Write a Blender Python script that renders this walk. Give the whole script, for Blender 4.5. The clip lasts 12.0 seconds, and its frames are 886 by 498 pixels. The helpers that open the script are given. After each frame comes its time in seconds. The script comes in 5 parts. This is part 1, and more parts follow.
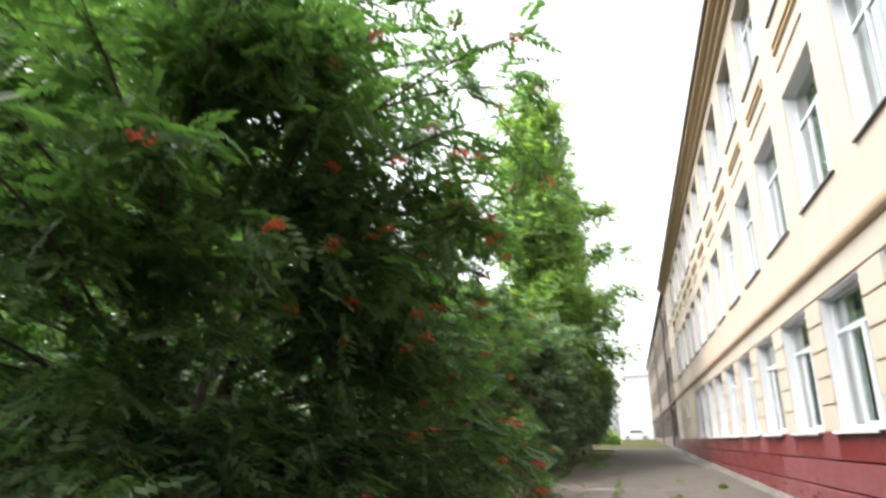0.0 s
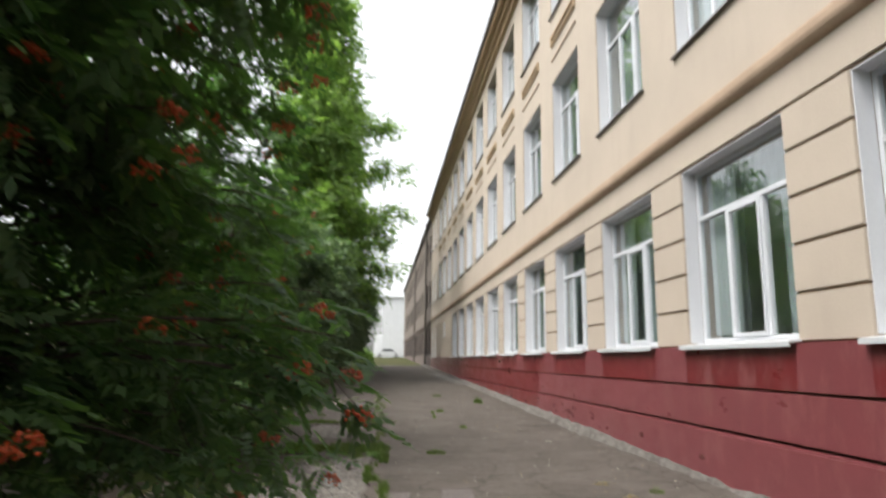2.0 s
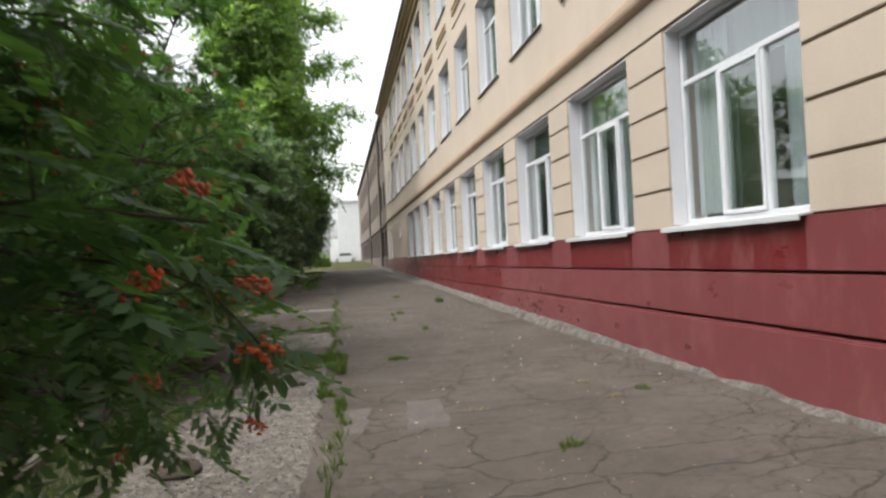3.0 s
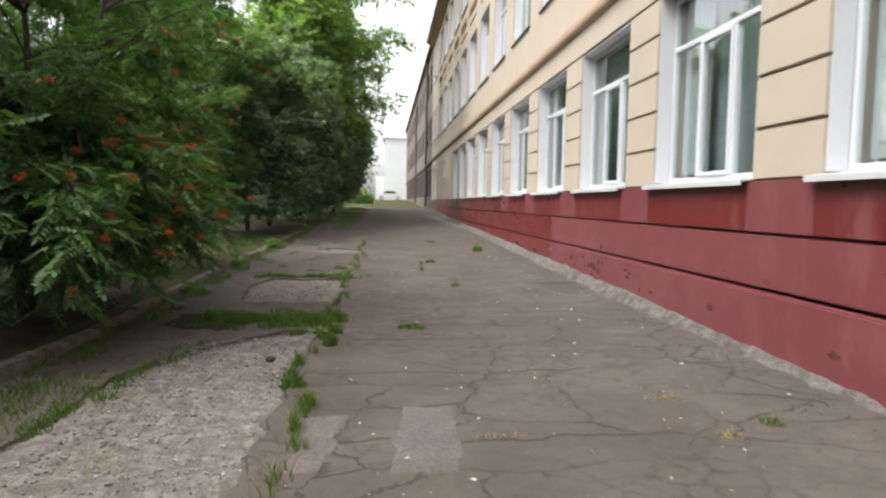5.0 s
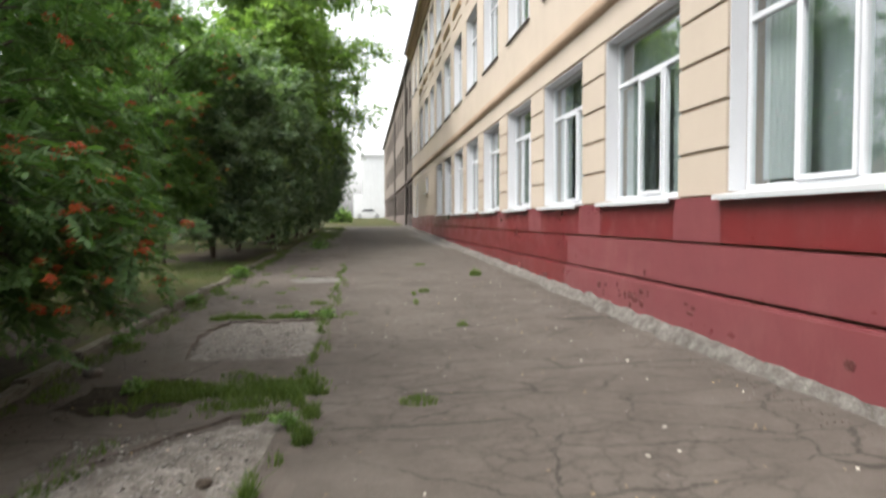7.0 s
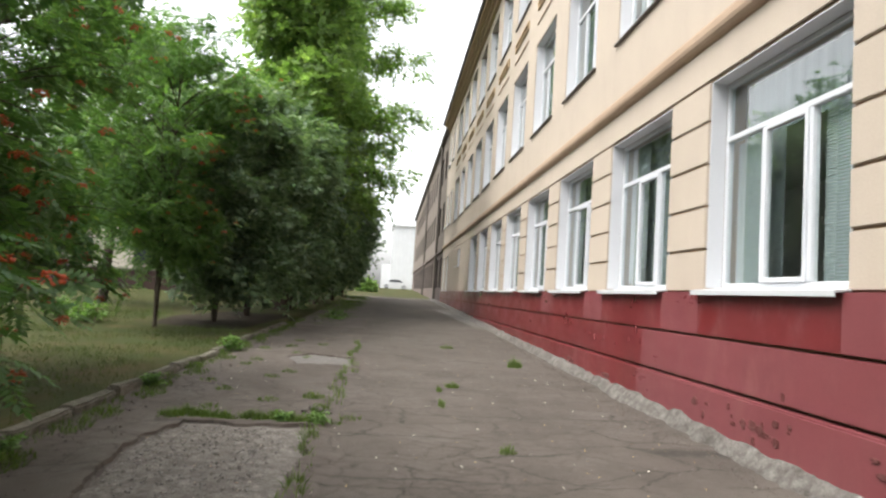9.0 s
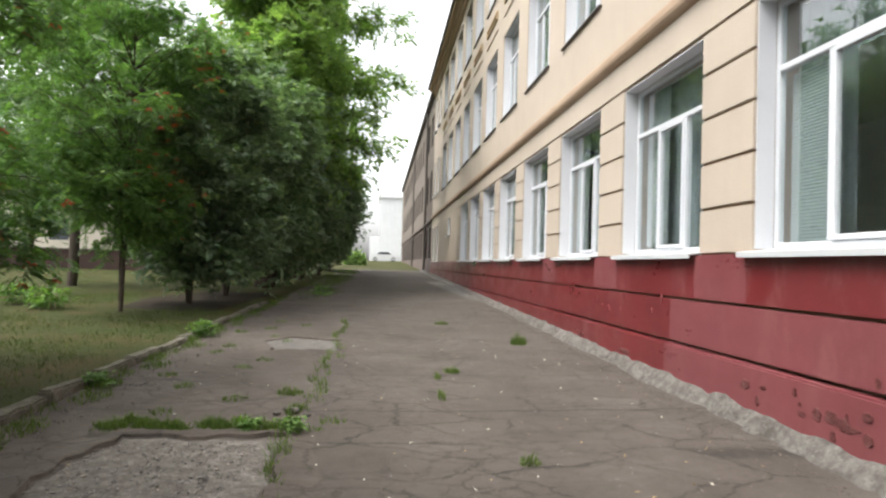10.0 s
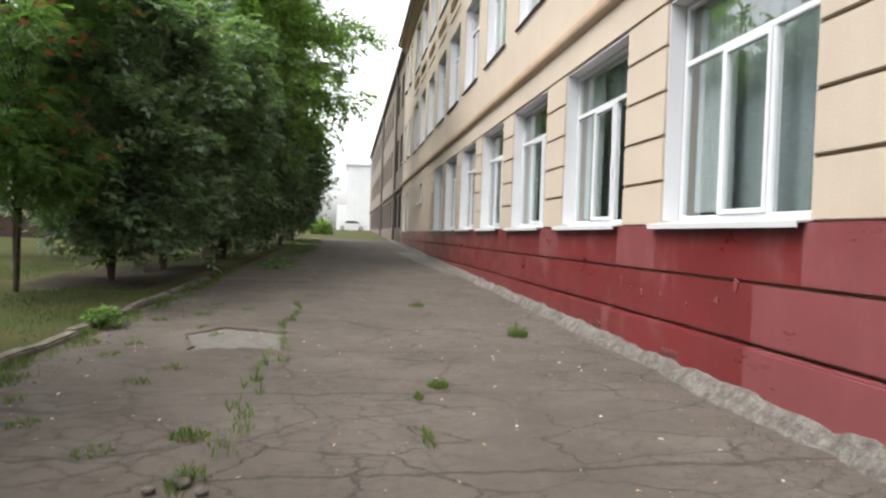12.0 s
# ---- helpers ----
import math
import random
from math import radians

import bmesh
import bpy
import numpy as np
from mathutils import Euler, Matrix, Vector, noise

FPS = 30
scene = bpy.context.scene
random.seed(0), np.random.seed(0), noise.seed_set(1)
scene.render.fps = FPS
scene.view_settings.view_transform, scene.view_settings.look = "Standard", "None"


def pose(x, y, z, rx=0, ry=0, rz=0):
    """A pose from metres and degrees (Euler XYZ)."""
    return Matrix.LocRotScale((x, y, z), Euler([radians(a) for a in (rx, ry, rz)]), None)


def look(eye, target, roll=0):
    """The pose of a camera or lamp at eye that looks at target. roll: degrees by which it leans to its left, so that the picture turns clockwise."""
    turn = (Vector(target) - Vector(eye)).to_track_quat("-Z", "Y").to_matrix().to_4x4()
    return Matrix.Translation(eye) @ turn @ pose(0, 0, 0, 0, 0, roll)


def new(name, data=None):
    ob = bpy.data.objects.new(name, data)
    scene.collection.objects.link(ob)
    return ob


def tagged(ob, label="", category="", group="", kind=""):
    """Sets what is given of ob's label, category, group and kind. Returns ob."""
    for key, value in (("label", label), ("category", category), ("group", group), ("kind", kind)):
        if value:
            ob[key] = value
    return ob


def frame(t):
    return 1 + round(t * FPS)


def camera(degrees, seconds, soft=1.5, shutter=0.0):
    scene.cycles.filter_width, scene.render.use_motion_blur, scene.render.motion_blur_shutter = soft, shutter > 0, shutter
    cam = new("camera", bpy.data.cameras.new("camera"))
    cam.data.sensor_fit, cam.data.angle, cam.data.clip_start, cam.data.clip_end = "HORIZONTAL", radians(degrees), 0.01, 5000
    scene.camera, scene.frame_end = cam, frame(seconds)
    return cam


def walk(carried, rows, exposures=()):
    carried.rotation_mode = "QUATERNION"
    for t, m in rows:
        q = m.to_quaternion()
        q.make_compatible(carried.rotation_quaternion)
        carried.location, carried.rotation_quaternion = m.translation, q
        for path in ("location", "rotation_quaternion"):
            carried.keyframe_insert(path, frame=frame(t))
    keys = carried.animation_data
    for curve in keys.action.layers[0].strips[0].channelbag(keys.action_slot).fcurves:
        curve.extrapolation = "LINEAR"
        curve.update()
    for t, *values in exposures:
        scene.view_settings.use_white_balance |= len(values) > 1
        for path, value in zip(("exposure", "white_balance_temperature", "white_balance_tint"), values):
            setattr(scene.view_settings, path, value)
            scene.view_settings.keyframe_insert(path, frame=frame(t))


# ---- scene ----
cam = camera(69.04, 12.0, soft=2.3, shutter=0.4)
EXPOSE = 1.7
ROWS = [
    (0.0, 0.092, -0.068, 1.536, 106.79, 0.56, 15.66),
    (0.5, -0.113, 0.291, 1.514, 103.67, 0.12, 9.16),
    (1.0, -0.273, 0.666, 1.497, 104.67, -0.33, 3.31),
    (1.5, -0.382, 1.114, 1.480, 105.07, -1.22, -1.04),
    (2.0, -0.409, 1.580, 1.463, 99.79, -0.54, -5.53),
    (2.5, -0.364, 2.058, 1.450, 94.96, -0.88, -10.07),
    (3.0, -0.293, 2.662, 1.440, 90.91, 2.78, -9.26),
    (3.2, -0.253, 2.898, 1.437, 89.33, 0.28, -8.13),
    (4.8, 0.160, 4.674, 1.410, 84.79, 1.16, -5.44),
    (5.0, 0.190, 4.885, 1.412, 85.92, -0.95, -5.11),
    (5.5, 0.181, 5.393, 1.436, 85.84, -0.84, -3.11),
    (6.0, 0.126, 5.908, 1.458, 82.47, -0.76, -6.96),
    (6.5, 0.090, 6.414, 1.453, 81.21, -1.42, -2.65),
    (7.0, 0.076, 6.934, 1.442, 87.42, 0.30, -7.07),
    (7.5, 0.106, 7.471, 1.428, 92.09, -1.99, -6.21),
    (7.7, 0.123, 7.697, 1.429, 90.61, -3.64, -4.75),
    (9.3, 0.199, 9.584, 1.467, 94.34, -3.58, -4.68),
    (9.5, 0.207, 9.818, 1.471, 91.63, -1.67, -6.21),
    (10.0, 0.218, 10.450, 1.475, 91.42, -1.71, -5.64),
    (10.5, 0.213, 11.009, 1.471, 91.25, -5.13, -6.28),
    (11.0, 0.208, 11.589, 1.469, 87.02, -0.26, -10.30),
    (11.5, 0.244, 12.189, 1.474, 88.65, -2.57, -8.21),
    (12.0, 0.324, 12.784, 1.478, 88.80, -1.97, -8.43),
]
PATH = [(t, pose(x, y, z, pitch, roll, yaw)) for t, x, y, z, pitch, roll, yaw in ROWS]
walk(cam, PATH, [(0.0, EXPOSE + 0.5), (1.0, EXPOSE + 0.15), (2.5, EXPOSE - 0.32), (5.0, EXPOSE - 0.03), (7.5, EXPOSE + 0.06), (12.0, EXPOSE + 0.02)])

# ---- world and light: a bright, thinly overcast sky ----
SUN_EL, SUN_AZ = radians(62), radians(-105)
world = bpy.data.worlds.new("sky")
scene.world = world
world.use_nodes = True
wn = world.node_tree
sky = wn.nodes.new("ShaderNodeTexSky")
sky.sky_type, sky.sun_disc = "NISHITA", False
sky.sun_elevation, sky.sun_rotation = SUN_EL, SUN_AZ
sky.dust_density, sky.air_density, sky.ozone_density = 4.0, 1.0, 0.5
pale = wn.nodes.new("ShaderNodeHueSaturation")
pale.inputs["Saturation"].default_value = 0.15
wn.links.new(sky.outputs[0], pale.inputs["Color"])
wn.links.new(pale.outputs[0], wn.nodes["Background"].inputs["Color"])
wn.nodes["Background"].inputs["Strength"].default_value = 0.15
sun = new("sun", bpy.data.lights.new("sun", "SUN"))
sun.data.energy, sun.data.angle, sun.data.color = 0.7, radians(25), (1.0, 0.95, 0.86)
sun.matrix_world = look((math.sin(SUN_AZ) * math.cos(SUN_EL) * 50, math.cos(SUN_AZ) * math.cos(SUN_EL) * 50, math.sin(SUN_EL) * 50), (0, 0, 0))


# ---- materials ----
def material(name, base, rough=0.8, spec=0.3, metal=0.0):
    m = bpy.data.materials.new(name)
    m.use_nodes = True
    p = m.node_tree.nodes["Principled BSDF"]
    p.inputs["Base Color"].default_value = (*base, 1)
    p.inputs["Roughness"].default_value = rough
    p.inputs["Specular IOR Level"].default_value = spec
    p.inputs["Metallic"].default_value = metal
    return m


def node(m, kind, **values):
    n = m.node_tree.nodes.new(kind)
    for key, v in values.items():
        n.inputs[key.replace("_", " ")].default_value = v
    return n


def link(m, a, b):
    m.node_tree.links.new(a, b)


def coords(m, scale=(1, 1, 1)):
    tc = m.node_tree.nodes.new("ShaderNodeNewGeometry")
    mp = m.node_tree.nodes.new("ShaderNodeMapping")
    mp.inputs["Scale"].default_value = scale
    link(m, tc.outputs["Position"], mp.inputs["Vector"])
    return mp.outputs[0]


def noise_tex(m, scale, detail=6.0, rough=0.6, stretch=(1, 1, 1)):
    n = node(m, "ShaderNodeTexNoise", Scale=scale, Detail=detail, Roughness=rough)
    link(m, coords(m, stretch), n.inputs["Vector"])
    return n.outputs["Fac"]


def ramp(m, fac, stops):
    r = m.node_tree.nodes.new("ShaderNodeValToRGB")
    e = r.color_ramp.elements
    while len(e) < len(stops):
        e.new(0.5)
    for el, (at, col) in zip(e, stops):
        el.position = at
        el.color = (*col, 1) if isinstance(col, tuple) else (col, col, col, 1)
    link(m, fac, r.inputs[0])
    return r.outputs[0]


def mix(m, fac, a, b, how="MIX"):
    n = m.node_tree.nodes.new("ShaderNodeMix")
    n.data_type, n.blend_type = "RGBA", how
    for sock, v in ((n.inputs[0], fac), (n.inputs[6], a), (n.inputs[7], b)):
        if hasattr(v, "links"):
            link(m, v, sock)
        elif isinstance(v, tuple):
            sock.default_value = (*v, 1)
        else:
            sock.default_value = v
    return n.outputs[2]


def out_colour(m, col):
    link(m, col, m.node_tree.nodes["Principled BSDF"].inputs["Base Color"])


def relief(m, height, strength=0.3, distance=0.01):
    b = node(m, "ShaderNodeBump", Strength=strength, Distance=distance)
    link(m, height, b.inputs["Height"])
    link(m, b.outputs[0], m.node_tree.nodes["Principled BSDF"].inputs["Normal"])


def plaster(name, base, stain, rough=0.85, streak=0.35):
    """Painted render: fine grain, broad fading and rain streaks."""
    m = material(name, base, rough, 0.25)
    broad = ramp(m, noise_tex(m, 0.7, 5), [(0.35, 0.0), (0.75, 1.0)])
    col = mix(m, broad, base, stain)
    runs = ramp(m, noise_tex(m, 3.0, 6, 0.65, (1, 1, 0.12)), [(0.5, 0.0), (0.8, streak)])
    col = mix(m, runs, col, tuple(c * 0.72 for c in stain))
    grain = noise_tex(m, 60, 3)
    col = mix(m, 0.12, col, grain, "OVERLAY")
    out_colour(m, col)
    relief(m, mix(m, 0.5, grain, noise_tex(m, 6, 4)), 0.25, 0.008)
    return m


YELLOW = plaster("yellow_plaster", (0.452, 0.385, 0.314), (0.405, 0.345, 0.282), 0.85, 0.15)
GROOVE = plaster("groove_plaster", (0.30, 0.21, 0.135), (0.26, 0.18, 0.12))
CORNICE = plaster("ochre_moulding", (0.40, 0.29, 0.18), (0.35, 0.26, 0.165))
COURSE = plaster("string_course_plaster", (0.41, 0.305, 0.22), (0.33, 0.235, 0.165))
WHITE = plaster("white_reveal_paint", (0.63, 0.635, 0.655), (0.58, 0.585, 0.605), 0.7, 0.15)
GREYWALL = plaster("grey_brown_plaster", (0.175, 0.145, 0.12), (0.14, 0.118, 0.10), 0.9, 0.5)
GREYDARK = plaster("dark_grey_plinth", (0.15, 0.115, 0.10), (0.11, 0.09, 0.08), 0.9, 0.4)
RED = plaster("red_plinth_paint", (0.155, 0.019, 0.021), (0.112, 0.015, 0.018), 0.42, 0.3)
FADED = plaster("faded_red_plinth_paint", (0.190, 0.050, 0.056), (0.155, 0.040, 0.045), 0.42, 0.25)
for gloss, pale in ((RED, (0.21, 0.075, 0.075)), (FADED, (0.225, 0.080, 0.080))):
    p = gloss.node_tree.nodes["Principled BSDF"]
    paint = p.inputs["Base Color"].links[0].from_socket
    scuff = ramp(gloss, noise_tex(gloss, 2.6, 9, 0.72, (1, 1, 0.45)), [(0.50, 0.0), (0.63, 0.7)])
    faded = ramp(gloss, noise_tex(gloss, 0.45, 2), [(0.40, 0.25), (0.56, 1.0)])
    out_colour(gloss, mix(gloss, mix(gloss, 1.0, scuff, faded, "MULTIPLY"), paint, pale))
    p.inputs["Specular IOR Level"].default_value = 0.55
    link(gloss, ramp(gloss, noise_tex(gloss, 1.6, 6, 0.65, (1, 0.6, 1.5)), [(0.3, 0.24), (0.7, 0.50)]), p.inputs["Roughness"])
PVC = material("white_pvc", (0.57, 0.585, 0.61), 0.35, 0.5)
SILLPAINT = material("white_sill_metal", (0.50, 0.51, 0.52), 0.45, 0.4)
DARKMETAL = material("dark_sheet_metal", (0.10, 0.085, 0.075), 0.55, 0.4)
ROOM = material("room_wall", (0.62, 0.63, 0.60), 0.9)
CURTAIN = material("pale_curtain", (0.36, 0.39, 0.40), 0.9)
SHEER = material("sheer_net_curtain", (0.36, 0.42, 0.435), 0.9)
sh_clear = node(SHEER, "ShaderNodeBsdfTransparent")
sh_mix = node(SHEER, "ShaderNodeMixShader", Fac=0.55)
link(SHEER, SHEER.node_tree.nodes["Principled BSDF"].outputs[0], sh_mix.inputs[1])
link(SHEER, sh_clear.outputs[0], sh_mix.inputs[2])
link(SHEER, sh_mix.outputs[0], SHEER.node_tree.nodes["Material Output"].inputs[0])
BLIND = material("grey_blind", (0.34, 0.39, 0.395), 0.7)

GLASS = bpy.data.materials.new("window_glass")
GLASS.use_nodes = True
glass = GLASS.node_tree.nodes["Principled BSDF"]
glass.inputs["Base Color"].default_value = (0.86, 0.93, 0.93, 1)
glass.inputs["Roughness"].default_value = 0.0
glass.inputs["IOR"].default_value = 1.8
glass.inputs["Transmission Weight"].default_value = 1.0


def asphalt_material(name, low, mid, high, crack_share):
    m = material(name, mid, 0.9, 0.25)
    patchy = ramp(m, noise_tex(m, 0.9, 9, 0.68), [(0.3, low), (0.52, mid), (0.75, high)])
    grit = noise_tex(m, 90, 3, 0.7)
    col = mix(m, 0.45, patchy, ramp(m, grit, [(0.3, 0.25), (0.7, 0.75)]), "OVERLAY")
    warp = node(m, "ShaderNodeTexNoise", Scale=2.6, Detail=9.0, Roughness=0.68)
    link(m, coords(m), warp.inputs["Vector"])
    bent = m.node_tree.nodes.new("ShaderNodeVectorMath")
    bent.operation = "MULTIPLY_ADD"
    bent.inputs[1].default_value = (0.42, 0.34, 0)
    link(m, warp.outputs["Color"], bent.inputs[0])
    link(m, coords(m, (0.80, 1.15, 0.0)), bent.inputs[2])
    cells = node(m, "ShaderNodeTexVoronoi", Scale=1.25)
    cells.feature = "DISTANCE_TO_EDGE"
    link(m, bent.outputs[0], cells.inputs["Vector"])
    fade = ramp(m, noise_tex(m, 0.8, 3), [(0.36, 0.1), (0.50, crack_share)])
    crack = ramp(m, cells.outputs["Distance"], [(0.0, 1.0), (0.006, 0.85), (0.015, 0.0)])
    crack = mix(m, 1.0, crack, fade, "MULTIPLY")
    fine = node(m, "ShaderNodeTexVoronoi", Scale=4.6)
    fine.feature = "DISTANCE_TO_EDGE"
    link(m, bent.outputs[0], fine.inputs["Vector"])
    worn = ramp(m, noise_tex(m, 0.55, 4), [(0.44, 0.0), (0.57, 0.65)])
    hair = mix(m, 1.0, ramp(m, fine.outputs["Distance"], [(0.0, 1.0), (0.030, 0.0)]), worn, "MULTIPLY")
    crack = mix(m, 1.0, crack, hair, "LIGHTEN")
    # long cracks across the way
    flow = m.node_tree.nodes.new("ShaderNodeSeparateXYZ")
    link(m, bent.outputs[0], flow.inputs[0])
    across = node(m, "ShaderNodeTexVoronoi", Scale=0.62)
    across.voronoi_dimensions, across.feature = "1D", "DISTANCE_TO_EDGE"
    link(m, flow.outputs["Y"], across.inputs["W"])
    share_ = ramp(m, noise_tex(m, 0.7, 3), [(0.40, 0.0), (0.52, crack_share)])
    crack = mix(m, 1.0, crack, mix(m, 1.0, ramp(m, across.outputs["Distance"], [(0.0, 1.0), (0.008, 0.8), (0.018, 0.0)]), share_, "MULTIPLY"), "LIGHTEN")
    island = ramp(m, fine.outputs["Distance"], [(0.02, 0.0), (0.20, 0.28)])
    col = mix(m, mix(m, 1.0, island, worn, "MULTIPLY"), col, tuple(c * 1.15 for c in high))
    col = mix(m, crack, col, (0.03, 0.026, 0.022))
    specks = node(m, "ShaderNodeTexVoronoi", Scale=7.0)
    link(m, coords(m), specks.inputs["Vector"])
    dots = ramp(m, specks.outputs["Distance"], [(0.03, 1.0), (0.06, 0.0)])
    few = ramp(m, specks.outputs["Color"], [(0.75, 0.0), (0.85, 0.7)])
    col = mix(m, mix(m, 1.0, dots, few, "MULTIPLY"), col, (0.55, 0.50, 0.42))
    soil = ramp(m, noise_tex(m, 0.35, 7, 0.7), [(0.50, 0.0), (0.72, 0.55)])
    col = mix(m, soil, col, tuple(c * 0.62 for c in mid))
    col = mix(m, ramp(m, noise_tex(m, 13, 6, 0.75), [(0.35, 0.0), (0.75, 0.35)]), col, high)
    out_colour(m, col)
    height = mix(m, crack, mix(m, 0.5, grit, noise_tex(m, 5, 4)), (0, 0, 0))
    relief(m, height, 0.6, 0.02)
    return m


def ground_material(name, a, b, c, scale=1.2):
    m = material(name, a, 0.95, 0.15)
    col = ramp(m, noise_tex(m, scale, 8, 0.7), [(0.3, a), (0.5, b), (0.72, c)])
    fine = noise_tex(m, 45, 4, 0.7)
    col = mix(m, 0.5, col, ramp(m, fine, [(0.3, 0.2), (0.7, 0.8)]), "OVERLAY")
    out_colour(m, col)
    relief(m, fine, 0.7, 0.03)
    return m


ASPHALT = asphalt_material("grey_asphalt", (0.053, 0.044, 0.037), (0.079, 0.067, 0.057), (0.114, 0.099, 0.086), 1.0)
OLD_ASPHALT = asphalt_material("older_brown_asphalt", (0.054, 0.044, 0.036), (0.087, 0.073, 0.062), (0.124, 0.107, 0.093), 0.8)
LAWN = ground_material("worn_lawn", (0.030, 0.051, 0.012), (0.052, 0.055, 0.018), (0.088, 0.062, 0.030), 1.1)
# bare soil; under the trees its dark tone also holds their shade
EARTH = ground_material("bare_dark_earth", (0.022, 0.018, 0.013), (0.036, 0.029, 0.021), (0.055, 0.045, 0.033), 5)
GRAVEL = ground_material("gravelly_concrete", (0.095, 0.083, 0.070), (0.158, 0.143, 0.127), (0.30, 0.28, 0.255), 9)
PATCH = ground_material("fresh_mortar_patch", (0.108, 0.094, 0.089), (0.130, 0.113, 0.107), (0.152, 0.133, 0.126), 3)
CONCRETE = ground_material("rough_concrete", (0.065, 0.058, 0.050), (0.125, 0.115, 0.104), (0.21, 0.198, 0.182), 9)
SLAB = ground_material("pale_slab_concrete", (0.105, 0.097, 0.089), (0.135, 0.126, 0.117), (0.17, 0.16, 0.15), 7)
KERB = ground_material("kerb_concrete", (0.080, 0.077, 0.055), (0.145, 0.133, 0.108), (0.22, 0.205, 0.178), 6)
BARK = ground_material("dark_bark", (0.05, 0.04, 0.03), (0.075, 0.06, 0.048), (0.10, 0.085, 0.07), 8)


def leaf_material(name, dark, light, glow=0.35, rough=0.45):
    m = material(name, dark, rough, 0.35)
    geo = m.node_tree.nodes.new("ShaderNodeNewGeometry")
    col = ramp(m, geo.outputs["Random Per Island"], [(0.0, dark), (0.75, tuple((a + b) / 2 for a, b in zip(dark, light))), (0.95, light), (1.0, tuple(c * k for c, k in zip(light, (1.7, 1.4, 1.2))))])
    big = ramp(m, noise_tex(m, 0.8, 3), [(0.35, 0.0), (0.7, 0.6)])
    col = mix(m, big, col, light)
    out_colour(m, col)
    tr = node(m, "ShaderNodeBsdfTranslucent")
    link(m, mix(m, 1.0, col, (1.0, 1.25, 0.45), "MULTIPLY"), tr.inputs["Color"])
    ms = node(m, "ShaderNodeMixShader", Fac=glow)
    out = m.node_tree.nodes["Material Output"]
    link(m, m.node_tree.nodes["Principled BSDF"].outputs[0], ms.inputs[1])
    link(m, tr.outputs[0], ms.inputs[2])
    link(m, ms.outputs[0], out.inputs[0])
    return m


# first rowan stands in deeper shade; the next one's leaf colour is lightened instead
ROWAN_LEAF = leaf_material("rowan_leaf", (0.051, 0.103, 0.052), (0.124, 0.205, 0.090), 0.57)
LIT_ROWAN = leaf_material("less_shaded_rowan_leaf", (0.056, 0.127, 0.050), (0.130, 0.216, 0.082), 0.46)
# yellower leaf, its colour also raised to show backlight in the further crowns
LIGHT_ROWAN = leaf_material("pale_backlit_rowan_leaf", (0.064, 0.140, 0.054), (0.175, 0.265, 0.105), 0.48)
DARK_LEAF = leaf_material("dull_green_leaf", (0.088, 0.150, 0.094), (0.255, 0.325, 0.228), 0.42, 0.30)
BRIGHT_LEAF = leaf_material("yellow_green_leaf", (0.125, 0.205, 0.080), (0.31, 0.405, 0.175), 0.62)
GRASS = leaf_material("grass_blade", (0.055, 0.098, 0.022), (0.135, 0.185, 0.05), 0.4, 0.6)
WEED = leaf_material("weed_leaf", (0.085, 0.17, 0.045), (0.19, 0.30, 0.095), 0.45, 0.5)
BERRY = material("orange_berry", (0.43, 0.070, 0.016), 0.35, 0.5)


# ---- building blocks ----
def finish(name, bm, mat, parent=None, label="", smooth=False):
    me = bpy.data.meshes.new(name)
    bm.to_mesh(me)
    bm.free()
    me.materials.append(mat)
    if smooth:
        me.polygons.foreach_set("use_smooth", [True] * len(me.polygons))
    ob = new(name, me)
    if parent:
        ob.parent = parent
    if label:
        tagged(ob, label)
    return ob


def part(name, bm, material_, parent, label=""):
    return finish(name, bm, material_, parent, label)


def share(name, me, parent, m=None):
    ob = new(name, me)
    ob.parent = parent
    if m is not None:
        ob.matrix_basis = m
    return ob


def box(bm, x0, x1, y0, y1, z0, z1):
    vs = [bm.verts.new((x, y, z)) for z in (z0, z1) for y in (y0, y1) for x in (x0, x1)]
    for f in ((0, 2, 3, 1), (4, 5, 7, 6), (0, 1, 5, 4), (2, 6, 7, 3), (0, 4, 6, 2), (1, 3, 7, 5)):
        bm.faces.new([vs[k] for k in f])
    return vs


def boxes(*rows, bevel=0.0, lengthwise=False):
    bm = bmesh.new()
    for r in rows:
        box(bm, *r)
    if bevel:
        edges = [e for e in bm.edges if not lengthwise or abs(e.verts[0].co.y - e.verts[1].co.y) > 0.5]
        bmesh.ops.bevel(bm, geom=edges, offset=bevel, segments=2, affect="EDGES", clamp_overlap=True)
    return bm


